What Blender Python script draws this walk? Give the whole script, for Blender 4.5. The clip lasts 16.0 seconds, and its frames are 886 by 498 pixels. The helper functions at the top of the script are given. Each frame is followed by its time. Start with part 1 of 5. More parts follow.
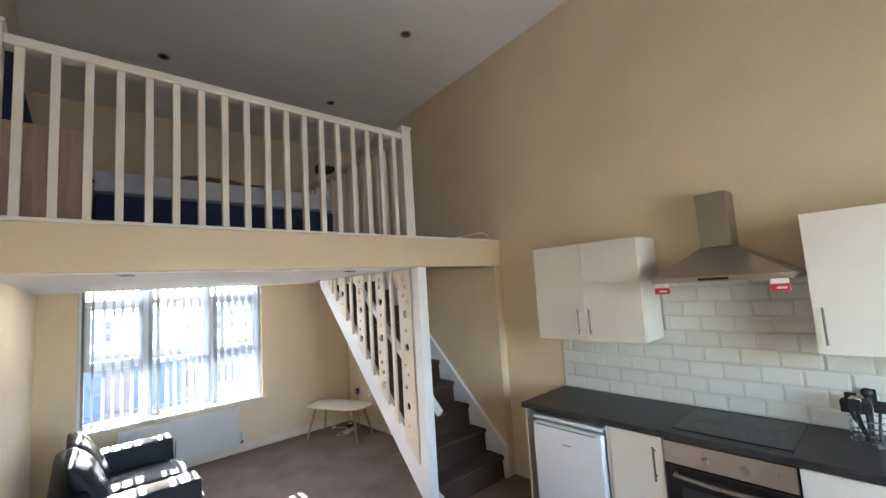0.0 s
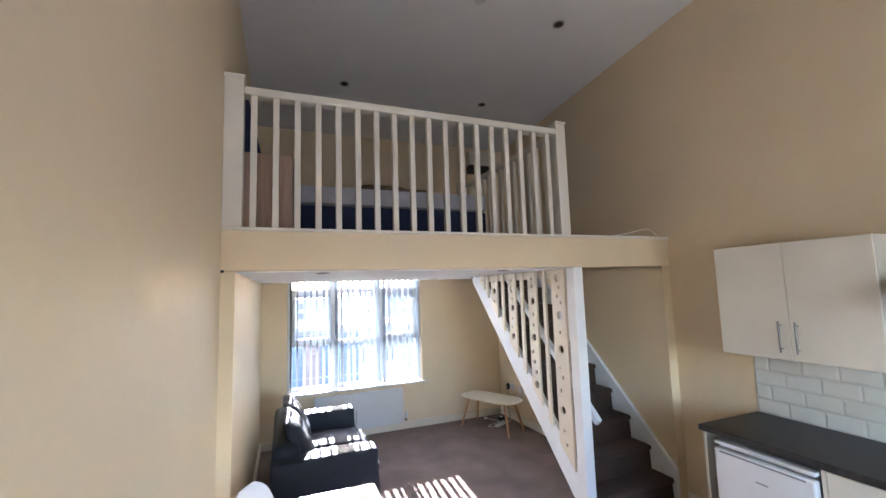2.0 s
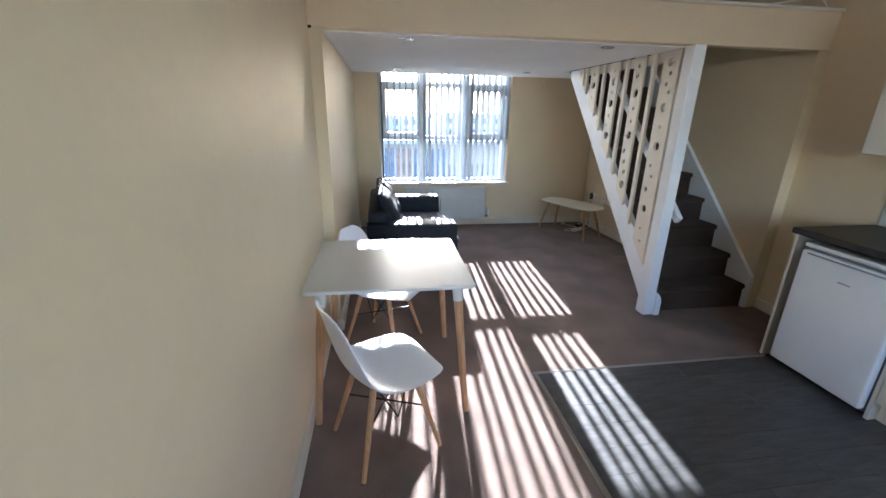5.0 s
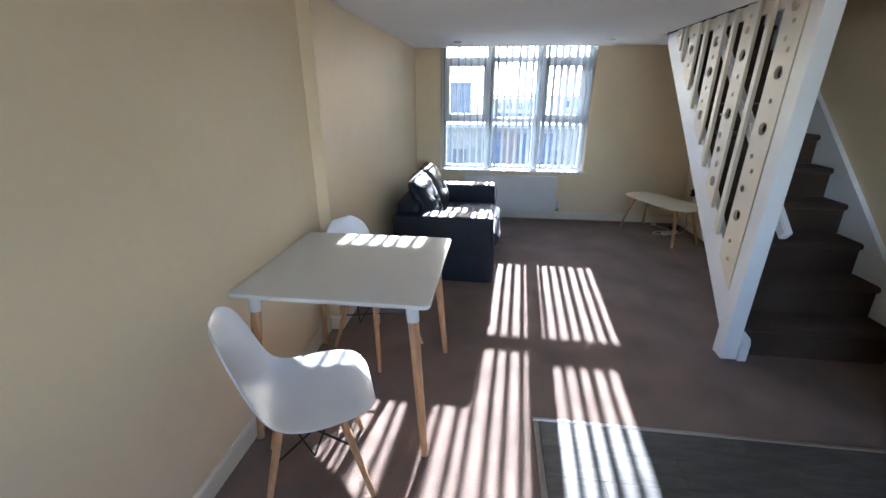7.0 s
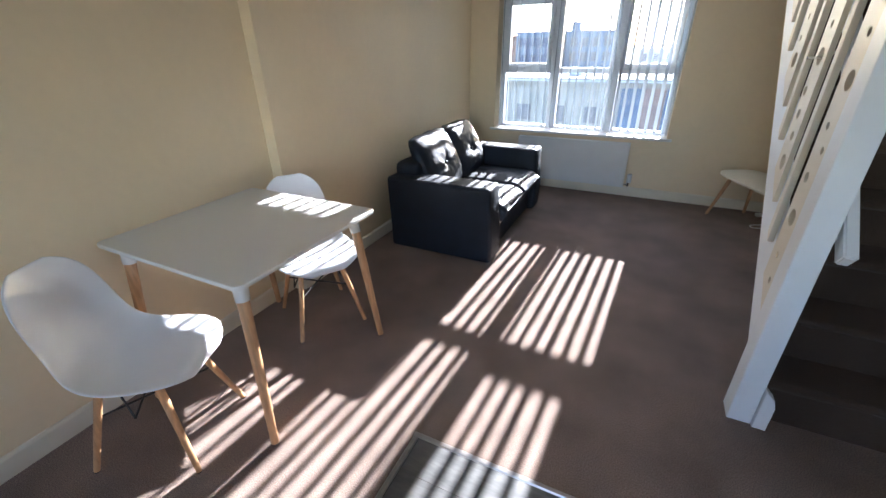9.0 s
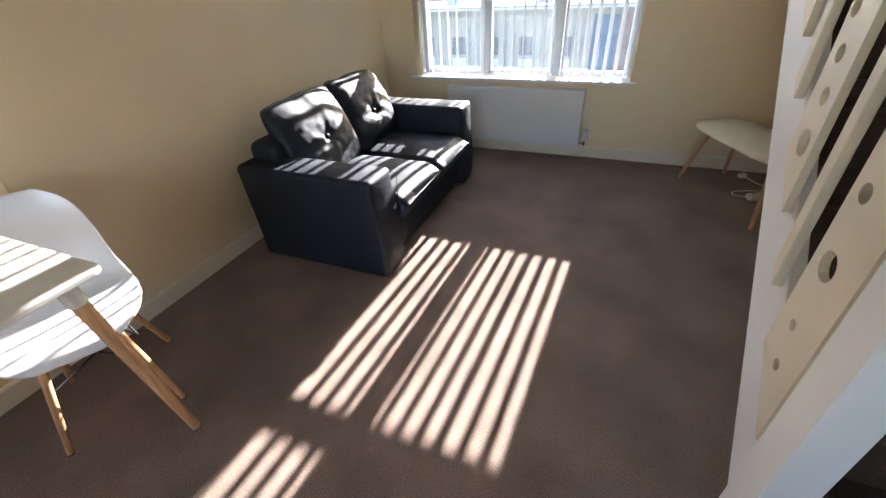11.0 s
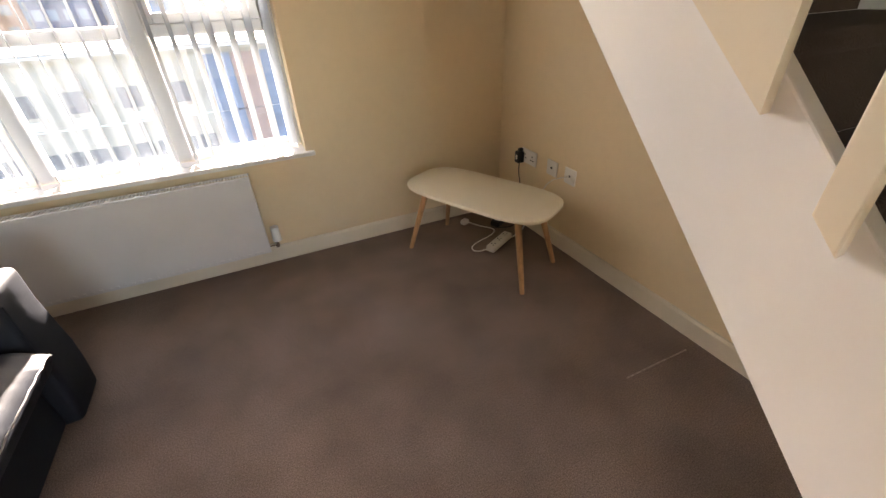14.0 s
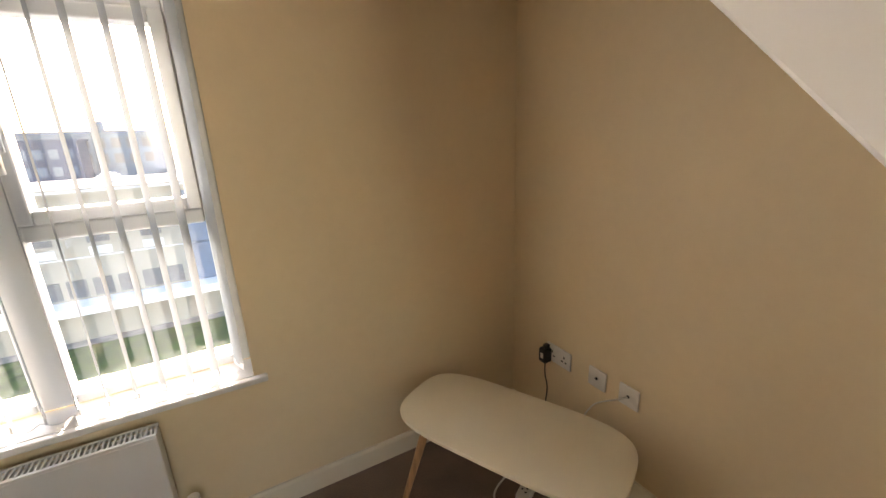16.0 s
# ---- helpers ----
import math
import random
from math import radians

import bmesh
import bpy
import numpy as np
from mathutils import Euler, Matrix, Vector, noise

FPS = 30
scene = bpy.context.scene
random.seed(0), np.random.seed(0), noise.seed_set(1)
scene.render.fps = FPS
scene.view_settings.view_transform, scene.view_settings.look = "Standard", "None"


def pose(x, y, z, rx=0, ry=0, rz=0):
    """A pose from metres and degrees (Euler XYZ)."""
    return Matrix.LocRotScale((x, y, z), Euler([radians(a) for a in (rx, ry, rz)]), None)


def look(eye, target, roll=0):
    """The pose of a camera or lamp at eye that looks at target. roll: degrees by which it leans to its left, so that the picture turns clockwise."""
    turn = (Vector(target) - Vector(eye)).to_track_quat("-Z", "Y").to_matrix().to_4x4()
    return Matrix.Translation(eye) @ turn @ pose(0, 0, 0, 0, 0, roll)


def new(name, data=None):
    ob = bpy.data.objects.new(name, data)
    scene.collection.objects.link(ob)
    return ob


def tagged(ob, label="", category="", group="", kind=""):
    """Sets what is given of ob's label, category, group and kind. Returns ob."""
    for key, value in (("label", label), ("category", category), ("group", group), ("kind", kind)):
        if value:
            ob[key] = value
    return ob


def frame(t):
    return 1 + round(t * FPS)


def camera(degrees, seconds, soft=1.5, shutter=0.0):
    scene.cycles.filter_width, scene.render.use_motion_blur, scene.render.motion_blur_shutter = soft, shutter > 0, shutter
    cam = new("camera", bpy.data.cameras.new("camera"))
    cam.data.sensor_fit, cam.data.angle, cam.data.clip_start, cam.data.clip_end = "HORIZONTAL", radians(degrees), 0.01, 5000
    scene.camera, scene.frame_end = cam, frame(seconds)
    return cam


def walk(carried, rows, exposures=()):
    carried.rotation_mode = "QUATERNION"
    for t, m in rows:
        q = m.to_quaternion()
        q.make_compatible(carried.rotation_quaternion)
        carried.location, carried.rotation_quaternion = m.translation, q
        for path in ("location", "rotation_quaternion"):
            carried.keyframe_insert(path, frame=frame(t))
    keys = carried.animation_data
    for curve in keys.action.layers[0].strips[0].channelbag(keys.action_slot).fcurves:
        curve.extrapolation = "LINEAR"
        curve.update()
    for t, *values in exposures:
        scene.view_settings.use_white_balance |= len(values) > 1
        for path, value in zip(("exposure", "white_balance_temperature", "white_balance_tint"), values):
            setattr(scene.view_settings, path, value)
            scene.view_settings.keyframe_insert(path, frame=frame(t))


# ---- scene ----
# camera and its walk
cam = camera(95.2, 16.0)
PATH = [
    (0, (0.41, -2.661, 1.81), (1.738, -1.179, 2.004), -3.6),
    (0.5, (0.405, -2.654, 1.852), (1.578, -1.054, 2.105), -3.5),
    (1, (0.381, -2.643, 1.866), (1.397, -0.944, 2.149), -3.1),
    (1.5, (0.364, -2.644, 1.872), (1.224, -0.858, 2.136), -2.5),
    (2, (0.35, -2.64, 1.861), (1.076, -0.787, 2.057), -1.8),
    (2.5, (0.344, -2.647, 1.825), (0.966, -0.748, 1.901), -1.3),
    (3, (0.345, -2.664, 1.771), (0.901, -0.745, 1.692), -0.9),
    (3.5, (0.36, -2.681, 1.714), (0.86, -0.761, 1.464), -0.5),
    (4, (0.37, -2.7, 1.658), (0.811, -0.792, 1.251), 0.0),
    (4.5, (0.382, -2.732, 1.602), (0.754, -0.842, 1.064), 0.5),
    (5, (0.402, -2.718, 1.552), (0.689, -0.847, 0.906), 1.1),
    (5.2, (0.415, -2.667, 1.543), (0.654, -0.801, 0.862), 1.3),
    (7.3, (1.193, -2.179, 1.489), (0.943, -0.331, 0.767), 0.1),
    (7.5, (1.276, -2.099, 1.483), (1.030, -0.251, 0.756), 0.3),
    (8, (1.479, -1.975, 1.496), (1.024, -0.171, 0.762), -1.7),
    (8.2, (1.599, -1.934, 1.485), (1.015, -0.173, 0.736), -1.8),
    (10.3, (2.105, -1.028, 1.384), (1.279, 0.421, 0.28), -2.4),
    (10.5, (2.114, -0.93, 1.369), (1.303, 0.522, 0.258), -2.5),
    (11, (2.056, -0.634, 1.359), (1.393, 0.879, 0.231), -3.5),
    (11.5, (2.036, -0.399, 1.343), (1.605, 1.197, 0.218), -3.3),
    (12, (2.068, -0.145, 1.336), (1.861, 1.501, 0.219), -2.0),
    (12.5, (2.056, 0.03, 1.325), (2.116, 1.682, 0.2), -2.3),
    (13, (1.952, 0.255, 1.334), (2.331, 1.866, 0.21), -3.1),
    (13.5, (1.913, 0.426, 1.306), (2.494, 1.97, 0.174), -2.5),
    (14, (1.943, 0.629, 1.302), (2.618, 2.176, 0.228), -2.4),
    (14.5, (1.992, 0.787, 1.331), (2.828, 2.348, 0.4), -1.9),
    (15, (2.0, 0.997, 1.365), (3.021, 2.527, 0.579), -2.2),
    (15.5, (2.023, 1.165, 1.395), (3.098, 2.726, 0.756), -3.3),
    (16, (2.144, 1.357, 1.450), (3.052, 3.031, 0.897), -2.3),
]
walk(cam, [(t, look(eye, target, roll)) for t, eye, target, roll in PATH],
     exposures=[(0.0, 4.12, 5900, 13), (2.0, 4.12, 5700, 17), (3.0, 4.02, 5550, 15), (4.0, 3.72, 5600, 13), (5.2, 3.4, 5500, 12), (8.0, 3.28, 5450, 12), (10.3, 3.32, 6300, 14), (12.0, 3.5, 6500, 16), (14.0, 3.8, 7800, 21), (16.0, 3.5, 8300, 20)])

# sky and sun
world = bpy.data.worlds.new("sky")
scene.world = world
world.use_nodes = True
wn = world.node_tree
sky = wn.nodes.new("ShaderNodeTexSky")
sky.sky_type = "NISHITA"
sky.sun_disc = False
SUN_DIR = Vector((0.058, 1.0, 0.391)).normalized()
sky.sun_elevation = math.asin(SUN_DIR.z)
sky.sun_rotation = math.atan2(SUN_DIR.x, SUN_DIR.y)
bg = wn.nodes["Background"]
bg.inputs["Strength"].default_value = 0.15
wn.links.new(sky.outputs["Color"], bg.inputs["Color"])
sun = new("sun", bpy.data.lights.new("sun", "SUN"))
sun.data.energy = 5.0
sun.data.angle = radians(0.5)
sun.data.color = (1.0, 0.97, 0.93)
sun.matrix_world = look(tuple(SUN_DIR * 20), (0, 0, 0))

# added fill lamp, as sky light through an assumed kitchen window behind the walk
back = new("kitchen_fill_light", bpy.data.lights.new("kitchen_fill_light", "AREA"))
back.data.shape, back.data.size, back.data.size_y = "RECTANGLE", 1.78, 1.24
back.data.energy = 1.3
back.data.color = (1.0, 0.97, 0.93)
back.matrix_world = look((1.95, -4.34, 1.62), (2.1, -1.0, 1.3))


# ---- materials ----
def mat(name, color, rough=0.6, metal=0.0, var=0.06, scale=8.0, bump=0.0, bscale=60.0, spec=0.5, fine=0.0, fscale=200.0, color2=None, stretch=None, obj_var=0.0, coat=0.0, rvar=0.06, sheen=0.0):
    m = bpy.data.materials.new(name)
    m.use_nodes = True
    n, l = m.node_tree.nodes, m.node_tree.links
    b = n["Principled BSDF"]
    b.inputs["Roughness"].default_value = rough
    b.inputs["Metallic"].default_value = metal
    b.inputs["Specular IOR Level"].default_value = spec
    b.inputs["Coat Weight"].default_value = coat
    tc = n.new("ShaderNodeTexCoord")
    mp = n.new("ShaderNodeMapping")
    if stretch:
        mp.inputs["Scale"].default_value = stretch
    l.new(tc.outputs["Object"], mp.inputs["Vector"])
    nz = n.new("ShaderNodeTexNoise")
    nz.inputs["Scale"].default_value = scale
    nz.inputs["Detail"].default_value = 6.0
    l.new(mp.outputs["Vector"], nz.inputs["Vector"])
    mix = n.new("ShaderNodeMix")
    mix.data_type = "RGBA"
    lo = color2 or tuple(c * (1 - var * 2) for c in color)
    hi = tuple(min(1.0, c * (1 + var)) for c in color)
    mix.inputs["A"].default_value = (*lo, 1)
    mix.inputs["B"].default_value = (*hi, 1)
    ramp = n.new("ShaderNodeMapRange")
    ramp.inputs["From Min"].default_value = 0.3
    ramp.inputs["From Max"].default_value = 0.7
    l.new(nz.outputs["Fac"], ramp.inputs["Value"])
    l.new(ramp.outputs["Result"], mix.inputs["Factor"])
    col = mix.outputs["Result"]
    if fine:
        nf = n.new("ShaderNodeTexNoise")
        nf.inputs["Scale"].default_value = fscale
        nf.inputs["Detail"].default_value = 3.0
        l.new(mp.outputs["Vector"], nf.inputs["Vector"])
        mr = n.new("ShaderNodeMapRange")
        mr.inputs["From Min"].default_value = 0.25
        mr.inputs["From Max"].default_value = 0.75
        mr.inputs["To Min"].default_value = 1 - fine
        mr.inputs["To Max"].default_value = 1 + fine
        l.new(nf.outputs["Fac"], mr.inputs["Value"])
        mu = n.new("ShaderNodeMix")
        mu.data_type = "RGBA"
        mu.blend_type = "MULTIPLY"
        mu.inputs["Factor"].default_value = 1.0
        l.new(col, mu.inputs["A"])
        l.new(mr.outputs["Result"], mu.inputs["B"])
        col = mu.outputs["Result"]
    if obj_var:
        oi = n.new("ShaderNodeObjectInfo")
        mo = n.new("ShaderNodeMapRange")
        mo.inputs["To Min"].default_value = 1 - obj_var
        mo.inputs["To Max"].default_value = 1 + obj_var
        l.new(oi.outputs["Random"], mo.inputs["Value"])
        m2 = n.new("ShaderNodeMix")
        m2.data_type = "RGBA"
        m2.blend_type = "MULTIPLY"
        m2.inputs["Factor"].default_value = 1.0
        l.new(col, m2.inputs["A"])
        l.new(mo.outputs["Result"], m2.inputs["B"])
        col = m2.outputs["Result"]
    l.new(col, b.inputs["Base Color"])
    rr = n.new("ShaderNodeMapRange")
    rr.inputs["To Min"].default_value = max(0.02, rough - rvar)
    rr.inputs["To Max"].default_value = min(1.0, rough + rvar)
    l.new(nz.outputs["Fac"], rr.inputs["Value"])
    l.new(rr.outputs["Result"], b.inputs["Roughness"])
    if bump:
        nb = n.new("ShaderNodeTexNoise")
        nb.inputs["Scale"].default_value = bscale
        nb.inputs["Detail"].default_value = 4.0
        l.new(mp.outputs["Vector"], nb.inputs["Vector"])
        bp = n.new("ShaderNodeBump")
        bp.inputs["Strength"].default_value = bump
        bp.inputs["Distance"].default_value = 0.01
        l.new(nb.outputs["Fac"], bp.inputs["Height"])
        l.new(bp.outputs["Normal"], b.inputs["Normal"])
    b.inputs["Sheen Weight"].default_value = sheen
    b.inputs["Sheen Roughness"].default_value = 0.4
    return m


CREAM = mat("cream_wall_paint", (0.77, 0.628, 0.418), 0.52, var=0.025, scale=1.6, bump=0.05, bscale=90, fine=0.015, fscale=25)
CEIL = mat("white_ceiling_paint", (0.85, 0.84, 0.81), 0.8, var=0.02, scale=1.5, bump=0.04, bscale=80)
GLOSSWHITE = mat("white_gloss_woodwork", (0.84, 0.85, 0.86), 0.35, var=0.03, scale=3, bump=0.03, bscale=30)
IVORYWOOD = mat("ivory_gloss_woodwork", (0.8, 0.755, 0.65), 0.38, var=0.03, scale=3, bump=0.03, bscale=30)
CREAMWOOD = mat("cream_painted_wood", (0.79, 0.72, 0.595), 0.4, var=0.03, scale=4, bump=0.04, bscale=40)
SKIRT = mat("ivory_skirting_paint", (0.75, 0.68, 0.55), 0.45, var=0.03, scale=5)
CARPET = mat("brown_carpet", (0.242, 0.18, 0.147), 0.95, var=0.13, scale=3.2, bump=0.7, bscale=280, spec=0.1, fine=0.5, fscale=230, sheen=0.07)
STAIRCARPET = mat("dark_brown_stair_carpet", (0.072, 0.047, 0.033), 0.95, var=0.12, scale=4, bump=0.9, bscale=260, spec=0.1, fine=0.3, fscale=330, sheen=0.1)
VINYL = mat("charcoal_vinyl_plank", (0.06, 0.058, 0.056), 0.46, var=0.3, scale=5, bump=0.05, bscale=30, stretch=(5, 1, 1), fine=0.25, fscale=24, obj_var=0.14, spec=0.75)
GROUT = mat("dark_joint", (0.02, 0.02, 0.02), 0.8)
STEEL = mat("brushed_steel", (0.43, 0.41, 0.38), 0.32, metal=1.0, var=0.05, scale=40, stretch=(1, 1, 20), bump=0.05, bscale=100)
HANDLEM = mat("dark_brushed_nickel", (0.2, 0.185, 0.17), 0.38, metal=1.0, var=0.05, scale=40)
CHROME = mat("chrome", (0.75, 0.75, 0.75), 0.12, metal=1.0, var=0.02)
ALU = mat("aluminium_trim", (0.42, 0.4, 0.38), 0.3, metal=1.0, var=0.05, scale=30)
UPVC = mat("white_upvc", (0.61, 0.63, 0.65), 0.3, var=0.015, scale=4)
SILLW = mat("white_sill_board", (0.72, 0.71, 0.69), 0.35, var=0.02, scale=6)
RADW = mat("white_radiator_enamel", (0.68, 0.68, 0.67), 0.35, var=0.02, scale=6)
FRIDGEW = mat("white_fridge_enamel", (0.84, 0.85, 0.85), 0.13, var=0.01, scale=5, rvar=0.015)
FRIDGEG = mat("grey_fridge_side", (0.32, 0.32, 0.33), 0.4, var=0.03)
DOORIV = mat("ivory_cabinet_door", (0.77, 0.72, 0.62), 0.35, var=0.02, scale=5)
CARC = mat("ivory_carcass", (0.7, 0.66, 0.58), 0.5, var=0.02)
SLATE = mat("slate_worktop", (0.028, 0.026, 0.026), 0.45, var=0.3, scale=14, bump=0.1, bscale=90, fine=0.3, fscale=140)
BLACKGLASS = mat("black_hob_glass", (0.01, 0.01, 0.01), 0.22, var=0.05, spec=0.3)
BLACKPL = mat("black_plastic", (0.015, 0.015, 0.016), 0.4, var=0.1)
TILE = mat("white_metro_tile", (0.74, 0.73, 0.66), 0.12, var=0.02, scale=5, obj_var=0.04)
TGROUT = mat("pale_grout", (0.58, 0.56, 0.5), 0.8, var=0.06)
LEATHER = mat("black_leather", (0.009, 0.0145, 0.025), 0.6, var=0.14, scale=12, bump=0.1, bscale=170, spec=0.4, rvar=0.05)
STITCH = mat("pale_grey_stitching", (0.5, 0.5, 0.5), 0.7)
CHAIRW = mat("white_moulded_plastic", (0.72, 0.74, 0.77), 0.3, var=0.01, scale=5)
TABLEW = mat("white_table_lacquer", (0.72, 0.71, 0.67), 0.26, var=0.008, scale=3, rvar=0.01, spec=0.6)
CTW = mat("cream_table_lacquer", (0.8, 0.74, 0.6), 0.4, var=0.015, scale=5)
BEECH = mat("beech_wood", (0.55, 0.31, 0.15), 0.45, var=0.16, scale=14, stretch=(5, 5, 0.5), bump=0.08, bscale=50)
PALEWOOD = mat("pale_wood_veneer", (0.52, 0.36, 0.25), 0.5, var=0.1, scale=6, stretch=(6, 6, 0.6))
BLACKM = mat("black_metal", (0.02, 0.02, 0.02), 0.4, metal=0.6, var=0.1)
NAVY = mat("navy_fabric", (0.018, 0.03, 0.075), 0.9, var=0.12, scale=20, bump=0.3, bscale=300)
MATTR = mat("pale_grey_mattress", (0.5, 0.5, 0.54), 0.85, var=0.05, scale=9, bump=0.25, bscale=30)
PILLOW = mat("brown_fabric", (0.16, 0.11, 0.065), 0.9, var=0.12, scale=12, bump=0.3, bscale=200)
SOCKW = mat("white_socket_plastic", (0.76, 0.74, 0.7), 0.3, var=0.01)
TEALPL = mat("teal_plastic", (0.02, 0.19, 0.24), 0.4, var=0.05)
REDL = mat("red_label", (0.6, 0.03, 0.04), 0.45, var=0.08, scale=30)
DARKH = mat("dark_recess", (0.02, 0.018, 0.015), 0.7)


def glass_mat():
    m = bpy.data.materials.new("window_glass")
    m.use_nodes = True
    n, l = m.node_tree.nodes, m.node_tree.links
    n.remove(n["Principled BSDF"])
    tr = n.new("ShaderNodeBsdfTransparent")
    gl = n.new("ShaderNodeBsdfGlossy")
    gl.inputs["Roughness"].default_value = 0.02
    mx = n.new("ShaderNodeMixShader")
    mx.inputs["Fac"].default_value = 0.06
    l.new(tr.outputs[0], mx.inputs[1])
    l.new(gl.outputs[0], mx.inputs[2])
    l.new(mx.outputs[0], n["Material Output"].inputs["Surface"])
    return m


def slat_mat():
    m = bpy.data.materials.new("white_blind_fabric")
    m.use_nodes = True
    n, l = m.node_tree.nodes, m.node_tree.links
    n.remove(n["Principled BSDF"])
    d = n.new("ShaderNodeBsdfDiffuse")
    t = n.new("ShaderNodeBsdfTranslucent")
    nz = n.new("ShaderNodeTexNoise")
    nz.inputs["Scale"].default_value = 90
    cr = n.new("ShaderNodeMapRange")
    cr.inputs["To Min"].default_value = 0.31
    cr.inputs["To Max"].default_value = 0.39
    l.new(nz.outputs["Fac"], cr.inputs["Value"])
    tint = n.new("ShaderNodeMix")
    tint.data_type = "RGBA"
    tint.inputs["A"].default_value = (0, 0, 0, 1)
    tint.inputs["B"].default_value = (0.92, 1.0, 1.06, 1)
    l.new(cr.outputs["Result"], tint.inputs["Factor"])
    l.new(tint.outputs["Result"], d.inputs["Color"])
    t.inputs["Color"].default_value = (0.5, 0.52, 0.53, 1)
    mx = n.new("ShaderNodeMixShader")
    mx.inputs["Fac"].default_value = 0.06
    l.new(d.outputs[0], mx.inputs[1])
    l.new(t.outputs[0], mx.inputs[2])
    l.new(mx.outputs[0], n["Material Output"].inputs["Surface"])
    return m


GLASS = glass_mat()
SLAT = slat_mat()


# ---- mesh helpers ----
def box(bm, x0, x1, y0, y1, z0, z1, bevel=0.0, seg=2):
    r = bmesh.ops.create_cube(bm, size=1.0)
    vs = r["verts"]
    bmesh.ops.scale(bm, vec=(x1 - x0, y1 - y0, z1 - z0), verts=vs)
    bmesh.ops.translate(bm, vec=((x0 + x1) / 2, (y0 + y1) / 2, (z0 + z1) / 2), verts=vs)
    if bevel:
        es = list({e for v in vs for e in v.link_edges})
        bmesh.ops.bevel(bm, geom=es, offset=bevel, segments=seg, profile=0.5, affect="EDGES")
    return bm


def tube(bm, a, b, r0, r1=None, seg=14, caps=True):
    a, b = Vector(a), Vector(b)
    d = b - a
    r = bmesh.ops.create_cone(bm, cap_ends=caps, segments=seg, radius1=r0, radius2=r0 if r1 is None else r1, depth=d.length)
    bmesh.ops.transform(bm, matrix=Matrix.Translation((a + b) / 2) @ d.to_track_quat("Z", "Y").to_matrix().to_4x4(), verts=r["verts"])
    return bm


def prism(bm, pts, axis, lo, hi, bevel=0.0, seg=2):
    """A flat outline pushed out along an axis; pts are the other two coordinates in order."""
    def at(p, v):
        return {"x": (v, p[0], p[1]), "y": (p[0], v, p[1]), "z": (p[0], p[1], v)}[axis]
    a = [bm.verts.new(at(p, lo)) for p in pts]
    b = [bm.verts.new(at(p, hi)) for p in pts]
    n = len(pts)
    fs = [bm.faces.new(a[::-1]), bm.faces.new(b)]
    for i in range(n):
        fs.append(bm.faces.new((a[i], a[(i + 1) % n], b[(i + 1) % n], b[i])))
    bmesh.ops.recalc_face_normals(bm, faces=fs)
    if bevel:
        es = list(fs[0].edges) + list(fs[1].edges)
        bmesh.ops.bevel(bm, geom=es, offset=bevel, segments=seg, profile=0.5, affect="EDGES")
    return bm


def part(name, bm, material, parent=None, label="", smooth=False):
    me = bpy.data.meshes.new(name)
    bm.to_mesh(me)
    bm.free()
    me.materials.append(material)
    if smooth:
        for p in me.polygons:
            p.use_smooth = True
    ob = new(name, me)
    if parent is not None:
        ob.parent = parent
        ob.matrix_parent_inverse = parent.matrix_world.inverted()
    if label:
        tagged(ob, label)
    return ob


def thing(name, at, label, category, group="", rz=0.0):
    e = new(name)
    e.empty_display_size = 0.1
    e.matrix_world = pose(*at, 0, 0, rz)
    e.matrix_basis = pose(*at, 0, 0, rz)
    tagged(e, label, category, group)
    return e


def lpart(name, bm, material, parent, label="", smooth=False):
    """A part whose mesh is in its parent's own coordinates."""
    ob = part(name, bm, material, None, label, smooth)
    ob.parent = parent
    return ob


def B(*a, **k):
    return box(bmesh.new(), *a, **k)


def autosmooth(ob, angle=40):
    me = ob.data
    for p in me.polygons:
        p.use_smooth = True
    me.set_sharp_from_angle(angle=radians(angle))
    return ob


def structure(name, bm, material, label, category):
    ob = part(name, bm, material)
    return tagged(ob, label, category, "", "structure")


# ---- structure ----
XR, YW, YB, ZC = 3.56, 2.86, -4.3, 1.996     # kitchen-side wall, window wall, wall behind, ceiling under the loft
XL2 = 0.075                                   # lined wall under the loft
WX0, WX1, WZ0 = 0.381, 2.14, 0.585   # window opening, up to the lower ceiling
LOFT = 2.25
WT = 2.13                                     # head of the window frame, above the lower ceiling


def ceil_z(y):
    return 4.2 - 0.066 * y


def xr2(y):
    return 3.465 - 0.037 * y


structure("floor", B(-0.3, XR + 0.3, YB - 0.2, YW + 0.3, -0.2, 0.0), CARPET, "brown-grey cut pile carpet with worn patches", "floor")
structure("wall_left", B(-0.25, 0.0, YB, YW + 0.3, 0.0, 4.7), CREAM, "cream painted plaster wall with satin sheen", "wall")
structure("wall_left_lining", B(0.0, XL2, 0.004, YW, 0.0, 2.0), CREAM, "cream painted lining wall below the loft", "wall")
structure("wall_right", B(XR, XR + 0.25, YB, YW + 0.3, 0.0, 4.7), CREAM, "tall cream painted plaster wall", "wall")
structure("wall_right_lining", prism(bmesh.new(), [(xr2(0.004), 0.004), (XR, 0.004), (XR, YW), (xr2(YW), YW)], "z", 0.0, 2.0), CREAM, "cream painted lining wall beside the stairs", "wall")
bm = bmesh.new()
for a in ((-0.25, 1.0, 0.0, 4.7), (2.9, XR + 0.25, 0.0, 4.7), (1.0, 2.9, 0.0, 0.95), (1.0, 2.9, 2.3, 4.7)):
    box(bm, a[0], a[1], YB - 0.2, YB, a[2], a[3])
structure("wall_back", bm, CREAM, "plain cream wall closing the kitchen end", "wall")


